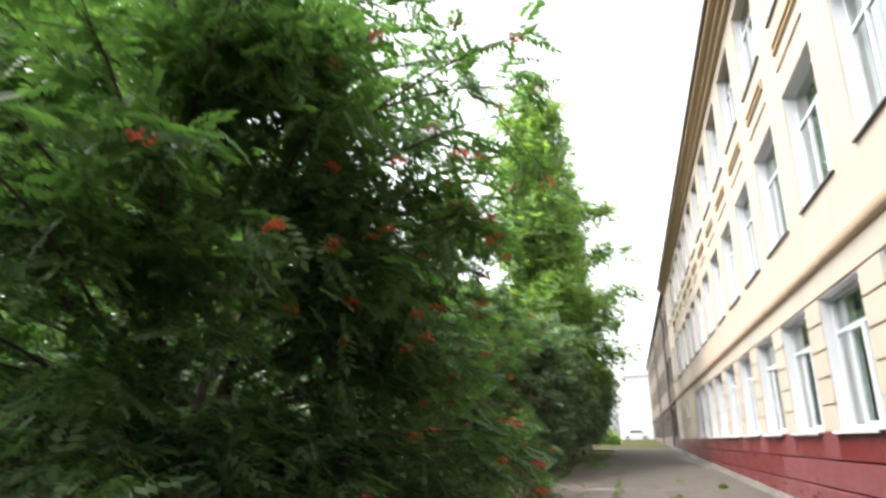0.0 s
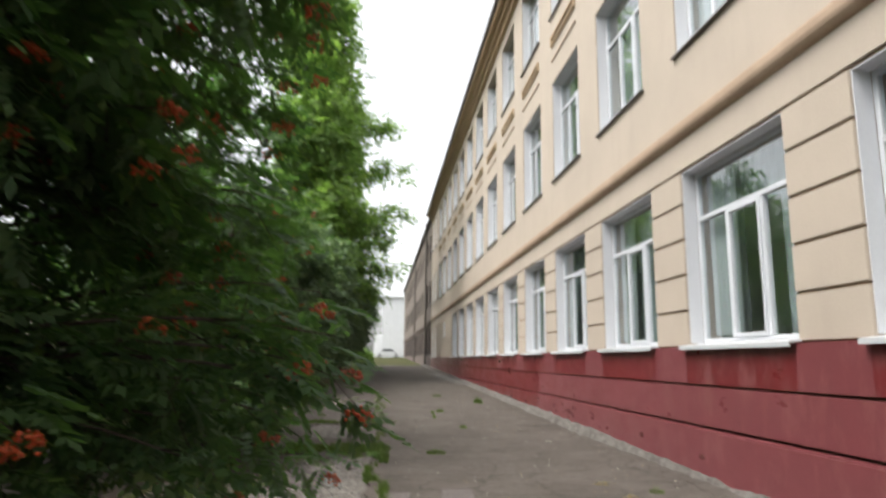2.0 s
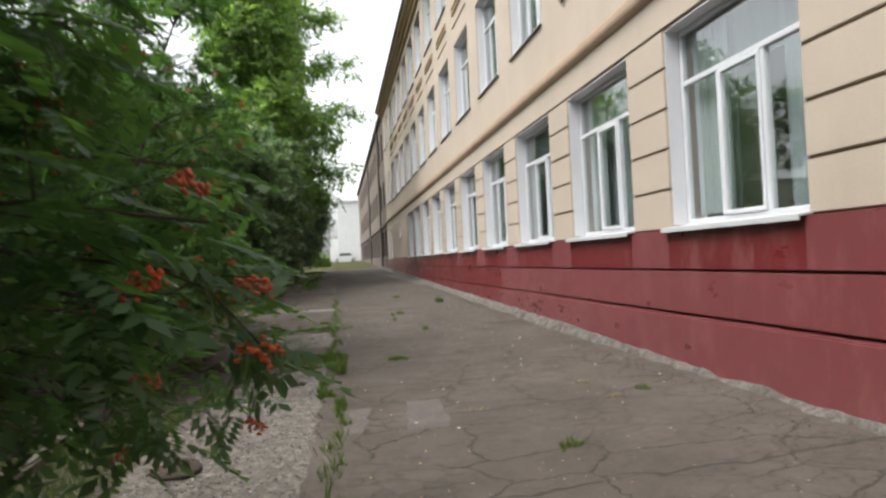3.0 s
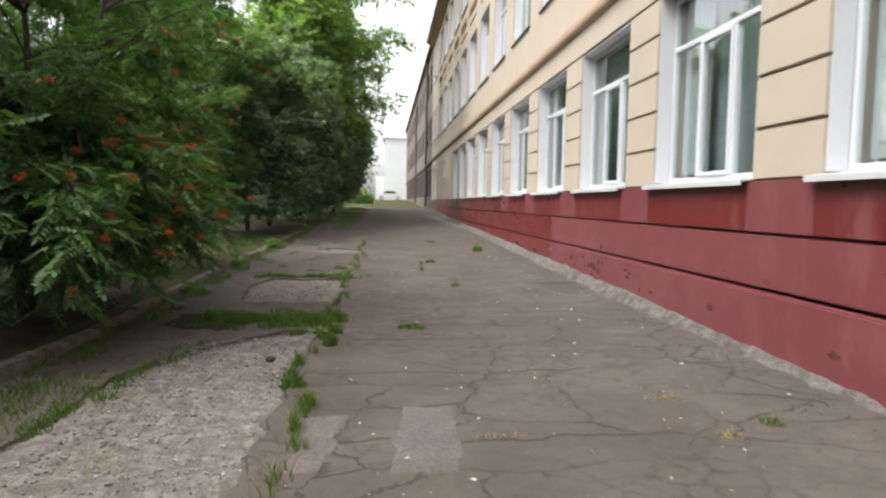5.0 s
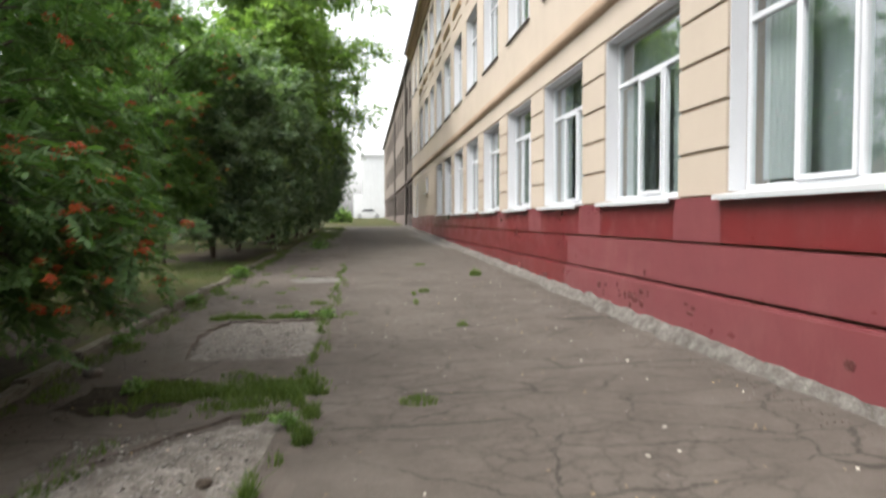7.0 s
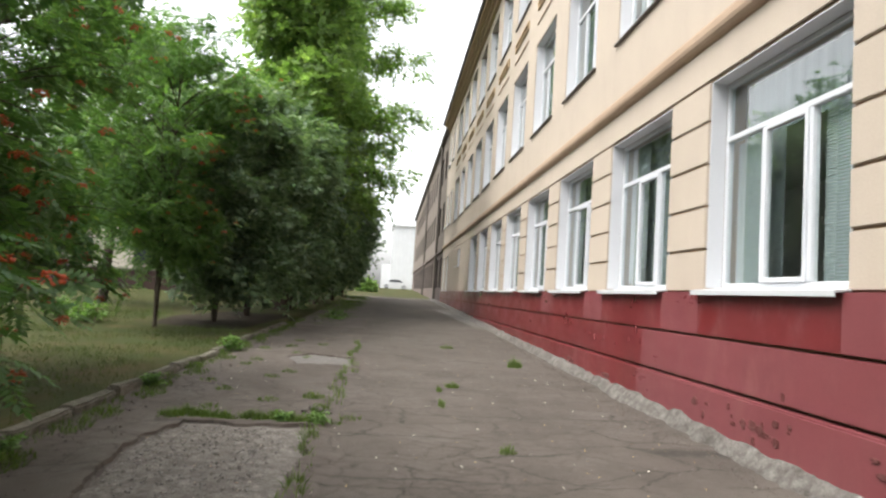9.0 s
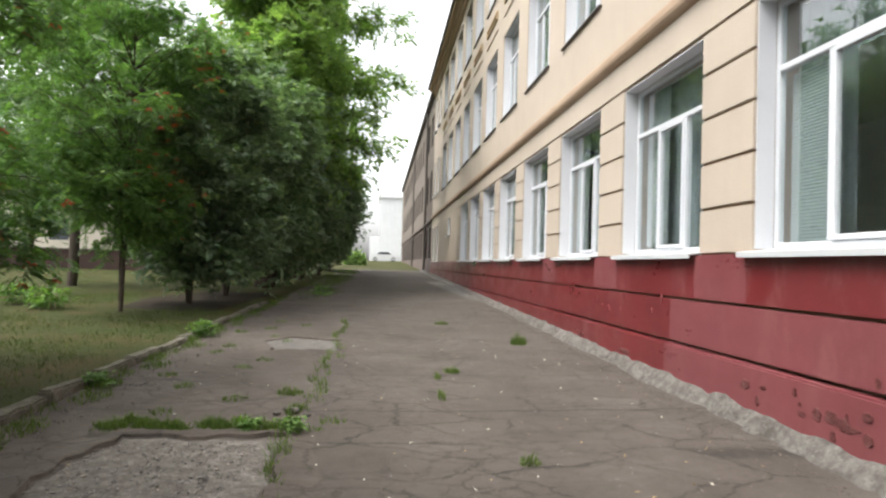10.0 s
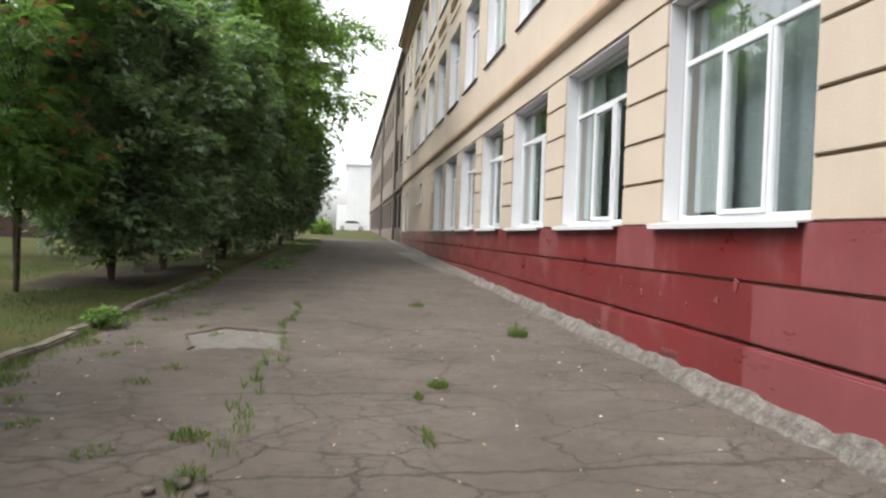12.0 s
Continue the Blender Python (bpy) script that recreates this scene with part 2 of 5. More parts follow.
def ring(bm, x0, x1, y0, y1, z0, z1, f, bottom=True):
    """A frame of one piece, f wide, round a rectangle; without a bottom it is a lining on three sides."""
    if bottom:
        loops = [[(y0, z0), (y1, z0), (y1, z1), (y0, z1)], [(y0 + f, z0 + f), (y1 - f, z0 + f), (y1 - f, z1 - f), (y0 + f, z1 - f)]]
    else:
        loops = [[(y0, z0), (y0, z1), (y1, z1), (y1, z0)], [(y0 + f, z0), (y0 + f, z1 - f), (y1 - f, z1 - f), (y1 - f, z0)]]
    vs = [[[bm.verts.new((x, y, z)) for y, z in lp] for lp in loops] for x in (x0, x1)]
    last = 4 if bottom else 3
    for k in range(last):
        n = (k + 1) % 4
        bm.faces.new((vs[0][0][k], vs[0][0][n], vs[0][1][n], vs[0][1][k]))
        bm.faces.new((vs[1][0][k], vs[1][1][k], vs[1][1][n], vs[1][0][n]))
        bm.faces.new((vs[0][0][k], vs[1][0][k], vs[1][0][n], vs[0][0][n]))
        bm.faces.new((vs[0][1][k], vs[0][1][n], vs[1][1][n], vs[1][1][k]))
    if not bottom:
        for k in (0, 3):
            bm.faces.new((vs[0][0][k], vs[0][1][k], vs[1][1][k], vs[1][0][k]))
    bmesh.ops.recalc_face_normals(bm, faces=list(bm.faces))
    return bm


def softened(bm, width):
    bmesh.ops.bevel(bm, geom=list(bm.edges), offset=width, segments=1, affect="EDGES", clamp_overlap=True)
    return bm


def mesh_of(name, verts, faces, mat, smooth=False):
    me = bpy.data.meshes.new(name)
    me.from_pydata([tuple(v) for v in verts], [], [tuple(f) for f in faces])
    me.materials.append(mat)
    if smooth:
        me.polygons.foreach_set("use_smooth", [True] * len(me.polygons))
    return me


def fast_quads(name, corners, mat):
    """A mesh of loose four-cornered faces from an array (n, 4, 3)."""
    n = len(corners)
    me = bpy.data.meshes.new(name)
    me.vertices.add(n * 4)
    me.vertices.foreach_set("co", corners.reshape(-1).astype(np.float32))
    me.loops.add(n * 4)
    me.loops.foreach_set("vertex_index", np.arange(n * 4, dtype=np.int32))
    me.polygons.add(n)
    me.polygons.foreach_set("loop_start", np.arange(0, n * 4, 4, dtype=np.int32))
    me.update(calc_edges=True)
    me.materials.append(mat)
    return me


# ---- the ground ----
SLOPE, LEVEL_Y = 0.0175, 8.5


def ground_z(x, y):
    """The way climbs gently along the building; the lawn lies a hand above it."""
    yy = max(-30.0, min(115.0, y))
    z = SLOPE * (yy - LEVEL_Y)
    if x > 1.0:
        z += (0.018 + 0.024 * max(0.0, min(1.0, (13.0 - yy) / 4))) * (min(x, 4.0) - 1.0)
    if x < -2.70 and y < 62:
        z += 0.06 * min(1.0, (-2.70 - x) / 0.15)
    return z


def sheet(name, xs, ys, mat, lift=0.0, rough=0.0, seed=0.0, ragged=0.0):
    verts, faces = [], []
    for y in ys:
        for x in xs:
            b = rough * noise.fractal(Vector((x * 1.3 + seed, y * 1.3, seed)), 1.0, 2.0, 3) if rough else 0.0
            if ragged and x == xs[0]:
                x += ragged * (noise.noise(Vector((0, y * 1.1, 4))) + 0.7 * noise.noise(Vector((0, y * 5.0, 6))))
            verts.append((x, y, ground_z(x, y) + lift + b))
    w = len(xs)
    for j in range(len(ys) - 1):
        for i in range(w - 1):
            a = j * w + i
            faces.append((a, a + 1, a + 1 + w, a + w))
    return mesh_of(name, verts, faces, mat, True)


def spread(*stops):
    out = []
    for (a, b, n) in stops:
        out += [a + (b - a) * k / n for k in range(n)]
    return out + [stops[-1][1]]


gxs = spread((-1500, -200, 6), (-200, -40, 8), (-40, -8, 20), (-8, -2.9, 14), (-2.9, -2.6, 3), (-2.6, 4.2, 12), (4.2, 40, 6), (40, 1500, 6))
gys = spread((-1500, -100, 6), (-100, -12, 10), (-12, 62, 120), (62, 130, 12), (130, 2500, 8))
ground = new("ground", sheet("ground", gxs, gys, LAWN, -0.012, 0.0))
tagged(ground, "worn lawn of thin dry grass and bare earth", "ground", kind="structure")
pys = spread((-14, 4, 40), (4, 26, 220), (26, 62, 80))
pavement = new("pavement", sheet("pavement", spread((-0.42, 3.52, 40)), pys, ASPHALT, 0.004, 0.008, 0.0, 0.05))
tagged(pavement, "old cracked grey-brown asphalt footway along the school", "pavement", kind="structure")
strip = new("pavement_edge", sheet("pavement_edge", spread((-2.62, -0.30, 24)), pys, OLD_ASPHALT, 0.0, 0.009, 3.0))
tagged(strip, "older darker strip of asphalt between joint and kerb", "pavement", kind="structure")


def blob(name, pts, mat, lift, rough, label, category="patch", lip=0.0):
    """An irregular flat patch inside a rounded outline of a few corners."""
    cx, cy = sum(p[0] for p in pts) / len(pts), sum(p[1] for p in pts) / len(pts)
    ring, n = [], len(pts)
    for k in range(n):
        (x0, y0), (x1, y1) = pts[k], pts[(k + 1) % n]
        steps = max(3, int(math.hypot(x1 - x0, y1 - y0) / 0.06))
        for s in range(steps):
            x, y = x0 + (x1 - x0) * s / steps, y0 + (y1 - y0) * s / steps
            d = noise.noise(Vector((x * 4, y * 4, lift * 90))) * 0.09 + noise.noise(Vector((x * 14, y * 14, 5))) * 0.03
            r = math.hypot(x - cx, y - cy) or 1
            ring.append((x + d * (x - cx) / r, y + d * (y - cy) / r))
    if lip:
        lv_, lf, count = [], [], len(ring)
        for k, (x, y) in enumerate(ring):
            r = math.hypot(x - cx, y - cy) or 1
            ux, uy = (x - cx) / r, (y - cy) / r
            up = lip * (0.75 + 0.6 * noise.noise(Vector((x * 3, y * 3, 11))))
            for d, h in ((-0.015, -0.01), (0.0, up), (0.06, up * 1.02), (0.30, 0.002)):
                px, py = x + ux * d, y + uy * d
                lv_.append((px, py, ground_z(px, py) + h))
        for k in range(count):
            a, b = k * 4, (k + 1) % count * 4
            lf += [(a + j, b + j, b + j + 1, a + j + 1) for j in range(3)]
        tagged(new("asphalt_lip", mesh_of("asphalt_lip", lv_, lf, OLD_ASPHALT)), "broken edge of the asphalt round a sunk patch", "pavement", kind="structure")
    verts, faces, m, levels = [], [], len(ring), 9
    for lv in range(levels + 1):
        f = 1 - lv / levels
        for x, y in ring:
            px, py = cx + (x - cx) * f, cy + (y - cy) * f
            b = rough * noise.noise(Vector((px * 9, py * 9, 3))) + rough * 0.6 * noise.noise(Vector((px * 25, py * 25, 7)))
            verts.append((px, py, ground_z(px, py) + (lift + b if lv else -0.012)))
    for lv in range(levels):
        for k in range(m):
            a, b = lv * m + k, lv * m + (k + 1) % m
            faces.append((a, b, b + m, a + m))
    return tagged(new(name, mesh_of(name, verts, faces, mat, True)), label, category, kind="structure")


blob("gravel_patch", [(-0.48, 11.65), (-0.85, 11.55), (-1.5, 10.75), (-1.88, 10.0), (-1.9, 8.7), (-1.9, 6.2), (-1.3, 5.2), (-0.62, 5.6), (-0.5, 8.5)], GRAVEL, 0.014, 0.01, "pale gravelly concrete patch with loose stones in the asphalt", lip=0.03)
blob("gravel_patch", [(-0.4, 15.5), (-1.1, 15.45), (-1.65, 15.5), (-1.8, 14.6), (-1.65, 13.25), (-0.8, 13.2), (-0.42, 13.5)], GRAVEL, 0.012, 0.008, "pale gravelly concrete patch behind a grass tuft", lip=0.04)
blob("concrete_patch", [(-0.36, 20.75), (-1.15, 21.1), (-1.5, 20.6), (-1.24, 19.65), (-0.75, 19.8), (-0.30, 19.65)], SLAB, 0.010, 0.005, "broken pale concrete patch sunk in the asphalt", lip=0.035)
blob("mortar_patch", [(0.31, 9.25), (0.67, 9.25), (0.60, 8.15), (0.22, 8.15)], PATCH, 0.010, 0.003, "smooth pinkish grey mortar patch in the asphalt")
blob("mortar_patch", [(-0.03, 9.05), (-0.40, 9.07), (-0.50, 8.1), (-0.14, 8.2)], PATCH, 0.010, 0.003, "smooth grey mortar patch beside the gravel")


blob("asphalt_overlay", [(-0.35, 27.1), (-1.4, 27.0), (-2.45, 27.05), (-2.5, 31.5), (-0.5, 31.8)], OLD_ASPHALT, 0.045, 0.006, "thicker layer of asphalt with a broken edge")


blob("concrete_apron", [(3.30, 29.6), (3.02, 30.5), (2.75, 36.0), (2.5, 43.0), (3.35, 43.0), (3.36, 34.0)], SLAB, 0.02, 0.008, "broken pale concrete apron widening from the wall foot")
blob("damp_earth", [(-1.5, 11.6), (-1.05, 12.35), (-1.4, 12.75), (-2.15, 12.5), (-2.25, 11.9)], EARTH, 0.009, 0.012, "damp dark earth in a hollow of the asphalt")
# bare soil under the crowns, the tree shade painted in with it
blob("shaded_bare_earth", [(-2.95, 14.6), (-4.6, 15.2), (-6.4, 13.0), (-6.5, 9.0), (-5.6, 6.0), (-3.6, 5.6), (-2.95, 7.0)], EARTH, 0.006, 0.015, "bare earth beside the kerb, coloured dark for the rowan's shade", "ground")
blob("shaded_bare_earth", [(-2.92, 31.0), (-5.0, 31.3), (-5.8, 28.0), (-5.4, 25.0), (-3.3, 24.6)], EARTH, 0.006, 0.015, "bare earth coloured dark for the shade of the dense trees", "ground")

# ---- kerb between footway and lawn ----
kerb = tagged(new("kerb"), "low weathered concrete kerb edging the lawn", "kerb", kind="structure")


def kerb_mesh(k):
    rnd = random.Random(k)
    bm = boxes((-0.075, 0.075, -0.49, 0.49, -0.12, 0.11), bevel=0.022)
    bmesh.ops.subdivide_edges(bm, edges=[e for e in bm.edges if abs(e.verts[0].co.y - e.verts[1].co.y) > 0.4], cuts=5)
    for v in bm.verts:
        v.co.x += 0.012 * noise.noise(v.co * 6 + Vector((k * 3, 0, 0)))
        v.co.z += 0.016 * noise.noise(v.co * 5 + Vector((0, k * 5, 0)))
    me = bpy.data.meshes.new("kerb_stone")
    bm.to_mesh(me)
    bm.free()
    me.materials.append(KERB)
    return me


kerb_kinds = [kerb_mesh(k) for k in range(5)]
for k in range(44):
    y = -16 + k * 1.0
    wob = random.Random(k + 50)
    share("kerb_stone", kerb_kinds[k % 5], kerb, pose(-2.70 + 0.03 * wob.uniform(-1, 1), y, ground_z(-2.6, y) - 0.02 + wob.uniform(-0.03, 0.015), wob.uniform(-1, 1), wob.uniform(-3, 3), wob.uniform(-1.2, 1.2)))


# ---- the school ----
FACE = 3.55          # front of the rendered wall
CORE = 3.585         # bottom of the grooves
PERIOD, FIRST = 3.17, 7.40
LOW_W, UP_W = 2.21, 2.03
Y0, Y1, Y2 = -13.6, 52.2, 112.0
SILL_Z, HEAD_Z = 1.66, 3.97
UPPER = ((5.63, 8.03), (9.72, 12.05))
school = tagged(new("school_building"), "long three-storey school with yellow plaster walls and a red plinth", "building")


def wall_with_holes(bm, x0, x1, y0, y1, z0, z1, holes):
    """A thick wall, its front at x0, with openings (ya, yb, za, zb) through it."""
    ys = sorted({y0, y1, *[h[0] for h in holes], *[h[1] for h in holes]})
    zs = sorted({z0, z1, *[h[2] for h in holes], *[h[3] for h in holes]})
    for za, zb in zip(zs, zs[1:]):
        run = None
        for ya, yb in zip(ys, ys[1:]):
            open_ = any(h[0] <= ya and yb <= h[1] and h[2] <= za and zb <= h[3] for h in holes)
            if open_:
                if run:
                    box(bm, x0, x1, run[0], run[1], za, zb)
                run = None
            else:
                run = (run[0], yb) if run else (ya, yb)
        if run:
            box(bm, x0, x1, run[0], run[1], za, zb)


cols = range(-6, 10)
starts = [FIRST + PERIOD * k - 0.045 * max(0, k - 4) ** 1.8 for k in cols]   # the far bays are a little narrower
centres = [y + LOW_W / 2 for y in starts]
late = [centres[-1] + 2.95 * k for k in range(1, 4)]
low_holes = [(c - LOW_W / 2, c + LOW_W / 2, SILL_Z, HEAD_Z) for c in centres]
tail_low = [(41.4, 42.5, 2.9, 3.8), (48.05, 49.15, SILL_Z, 3.8), (50.35, 51.45, SILL_Z, 3.8)]
up_centres = [c + 0.03 for c in centres + late]
up_holes = [(c - UP_W / 2, c + UP_W / 2, a, b) for c in up_centres for a, b in UPPER] + [(c - 0.55, c + 0.55, a, a + 2.14) for c in (48.6, 50.9) for a in (5.75, 9.8)]

bm = bmesh.new()
wall_with_holes(bm, CORE, 3.98, Y0, Y1, -1.0, 4.005, low_holes + tail_low)
part("wall", bm, GROOVE, school, "ochre plaster wall behind the grooves")
bm = bmesh.new()
wall_with_holes(bm, FACE, 3.98, Y0, Y1, 4.005, 12.4, up_holes)
part("wall", bm, YELLOW, school, "pale yellow plaster wall of the upper storeys")
# blocks between the ground-floor windows, parted by grooves
levels = [SILL_Z, 2.125, 2.595, 3.065, 3.535, 3.985]


def block_mesh(w, h):
    bm = boxes((0, CORE - FACE + 0.002, -w / 2, w / 2, 0.014, h - 0.014), bevel=0.008)
    me = bpy.data.meshes.new("plaster_block")
    bm.to_mesh(me)
    bm.free()
    me.materials.append(YELLOW)
    return me


gaps = [(centres[0] - PERIOD + LOW_W / 2, starts[0])] + [(c + LOW_W / 2, y) for c, y in zip(centres, starts[1:])]
block_kinds = {}
for a, b in gaps:
    for za, zb in zip(levels, levels[1:]):
        key = (round(b - a, 3), round(zb - za, 3))
        if key not in block_kinds:
            block_kinds[key] = block_mesh(*key)
        share("plaster_block", block_kinds[key], school, pose(FACE, (a + b) / 2, za))
edge = centres[-1] + LOW_W / 2
for za, zb in zip(levels, levels[1:]):
    share("plaster_block", block_mesh(0.8, zb - za), school, pose(FACE, edge + 0.4, za))
bm = bmesh.new()
wall_with_holes(bm, FACE, CORE + 0.002, edge + 0.83, Y1, SILL_Z, 3.985, tail_low)
part("wall", bm, YELLOW, school, "plain yellow plaster wall at the end")
# string course, cornice, panels under the top windows
bm = bmesh.new()
outline = [(FACE + 0.01, 4.66), (3.535, 4.655), (3.462, 4.60), (3.455, 4.57), (3.455, 4.50), (3.468, 4.46), (3.50, 4.425), (3.53, 4.405), (FACE + 0.01, 4.40)]
ends = [[bm.verts.new((x, y, z)) for x, z in outline] for y in (Y0, Y1)]
for k in range(len(outline)):
    j = (k + 1) % len(outline)
    bm.faces.new((ends[0][k], ends[0][j], ends[1][j], ends[1][k]))
bm.faces.new(ends[0][::-1])
bm.faces.new(ends[1])
bmesh.ops.recalc_face_normals(bm, faces=list(bm.faces))
part("string_course", bm, COURSE, school, "projecting ochre moulding between the storeys")
for cx, za, zb in ((3.42, 12.4, 12.58), (3.30, 12.58, 12.76), (3.12, 12.76, 12.93)):
    part("cornice", boxes((cx, FACE + 0.01, Y0, Y1, za, zb), bevel=0.015), CORNICE, school, "stepped ochre cornice under the eaves")
bm = boxes((3.02, 16.5, Y0 - 0.3, Y1 + 0.3, 12.93, 13.05))
for v in bm.verts:
    if v.co.z > 13.0 and v.co.x > 10:
        v.co.z += 2.2
part("roof", bm, DARKMETAL, school, "dark sheet metal roof edge")
part("wall", boxes((3.98, 16.0, Y0, Y0 + 0.4, -1.0, 12.93), (15.6, 16.0, Y0 + 0.4, Y1, -1.0, 12.93)), YELLOW, school)
part("floor_slab", boxes((3.99, 15.6, Y0 + 0.4, Y1, 0.4, 0.6)), ROOM, school)
part("floor_slab", boxes((3.99, 15.6, Y0 + 0.4, Y1, 4.3, 4.6)), ROOM, school)
part("floor_slab", boxes((3.99, 15.6, Y0 + 0.4, Y1, 8.3, 8.6)), ROOM, school)
part("floor_slab", boxes((3.99, 15.6, Y0 + 0.4, Y1, 12.2, 12.4)), ROOM, school)
part("room_wall", boxes((9.0, 9.2, Y0 + 0.4, Y1, 0.6, 12.2)), ROOM, school)

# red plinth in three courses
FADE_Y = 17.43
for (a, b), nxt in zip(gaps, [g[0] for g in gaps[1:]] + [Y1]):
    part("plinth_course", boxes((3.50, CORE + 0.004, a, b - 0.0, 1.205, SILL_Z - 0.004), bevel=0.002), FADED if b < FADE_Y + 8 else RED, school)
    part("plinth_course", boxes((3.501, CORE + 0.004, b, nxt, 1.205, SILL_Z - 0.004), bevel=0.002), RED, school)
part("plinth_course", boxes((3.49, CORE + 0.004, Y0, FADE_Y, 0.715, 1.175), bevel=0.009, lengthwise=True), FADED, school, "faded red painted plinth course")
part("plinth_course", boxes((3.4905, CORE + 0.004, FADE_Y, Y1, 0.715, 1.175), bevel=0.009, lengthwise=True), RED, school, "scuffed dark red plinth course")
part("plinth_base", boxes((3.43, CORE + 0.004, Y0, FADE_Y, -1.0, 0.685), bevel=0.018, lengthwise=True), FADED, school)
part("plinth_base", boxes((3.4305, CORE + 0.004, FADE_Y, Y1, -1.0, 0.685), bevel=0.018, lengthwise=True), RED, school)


# bare spots where the paint has peeled or been scraped
PEELED = ground_material("bare_grey_render", (0.085, 0.024, 0.024), (0.12, 0.042, 0.040), (0.17, 0.085, 0.080), 14)
SCRAPED = plaster("thin_scraped_paint", (0.165, 0.034, 0.036), (0.178, 0.044, 0.046))


def flake(y, z, w, h, x, mat, seed):
    bm = bmesh.new()
    n = 18
    pts = []
    for k in range(n):
        a = math.tau * k / n
        r = 1 + 0.5 * noise.noise(Vector((math.cos(a) * 1.6, math.sin(a) * 1.6, seed * 3.1)))
        pts.append((math.cos(a) * w * 0.5 * r, math.sin(a) * h * 0.5 * r))
    vs = [bm.verts.new((x - 0.003 - 0.0007 * (seed % 13), y + a, z + b)) for a, b in pts]
    bm.faces.new(vs)
    back = [bm.verts.new((x + 0.002, y + a * 1.06, z + b * 1.06)) for a, b in pts]
    for k in range(n):
        bm.faces.new((vs[k], vs[(k + 1) % n], back[(k + 1) % n], back[k]))
    bmesh.ops.recalc_face_normals(bm, faces=list(bm.faces))
    return part("bare_patch", bm, mat, school)


chip = random.Random(8)
for k in range(26):
    flake(chip.choice((14.7, 14.3, 13.2, 15.0, 15.5, 14.5)) + chip.gauss(0, 0.12), 0.46 + chip.gauss(0, 0.09), chip.uniform(0.03, 0.13), chip.uniform(0.02, 0.09), 3.43, PEELED, k)
for k in range(9):
    flake(17.35 + chip.random() * 2.8, 0.97 + chip.gauss(0, 0.1), chip.uniform(0.02, 0.07), chip.uniform(0.03, 0.12), 3.4905, SCRAPED, 60 + k)
for y, z, w in ((17.2, 0.12 + 0.2, 0.2), (18.6, 0.42, 0.3), (11.0, 0.42, 0.12), (9.2, 0.36, 0.1), (20.4, 0.45, 0.2)):
    flake(y, z, w, 0.07, 3.4305 if y > 17 else 3.43, PEELED, int(y * 10))


# windows: frame > panes, sill, sash, reveal lining
def bm_mesh(name, bm, mat):
    me = bpy.data.meshes.new(name)
    bm.to_mesh(me)
    bm.free()
    me.materials.append(mat)
    return me


FRAME_X = 3.745


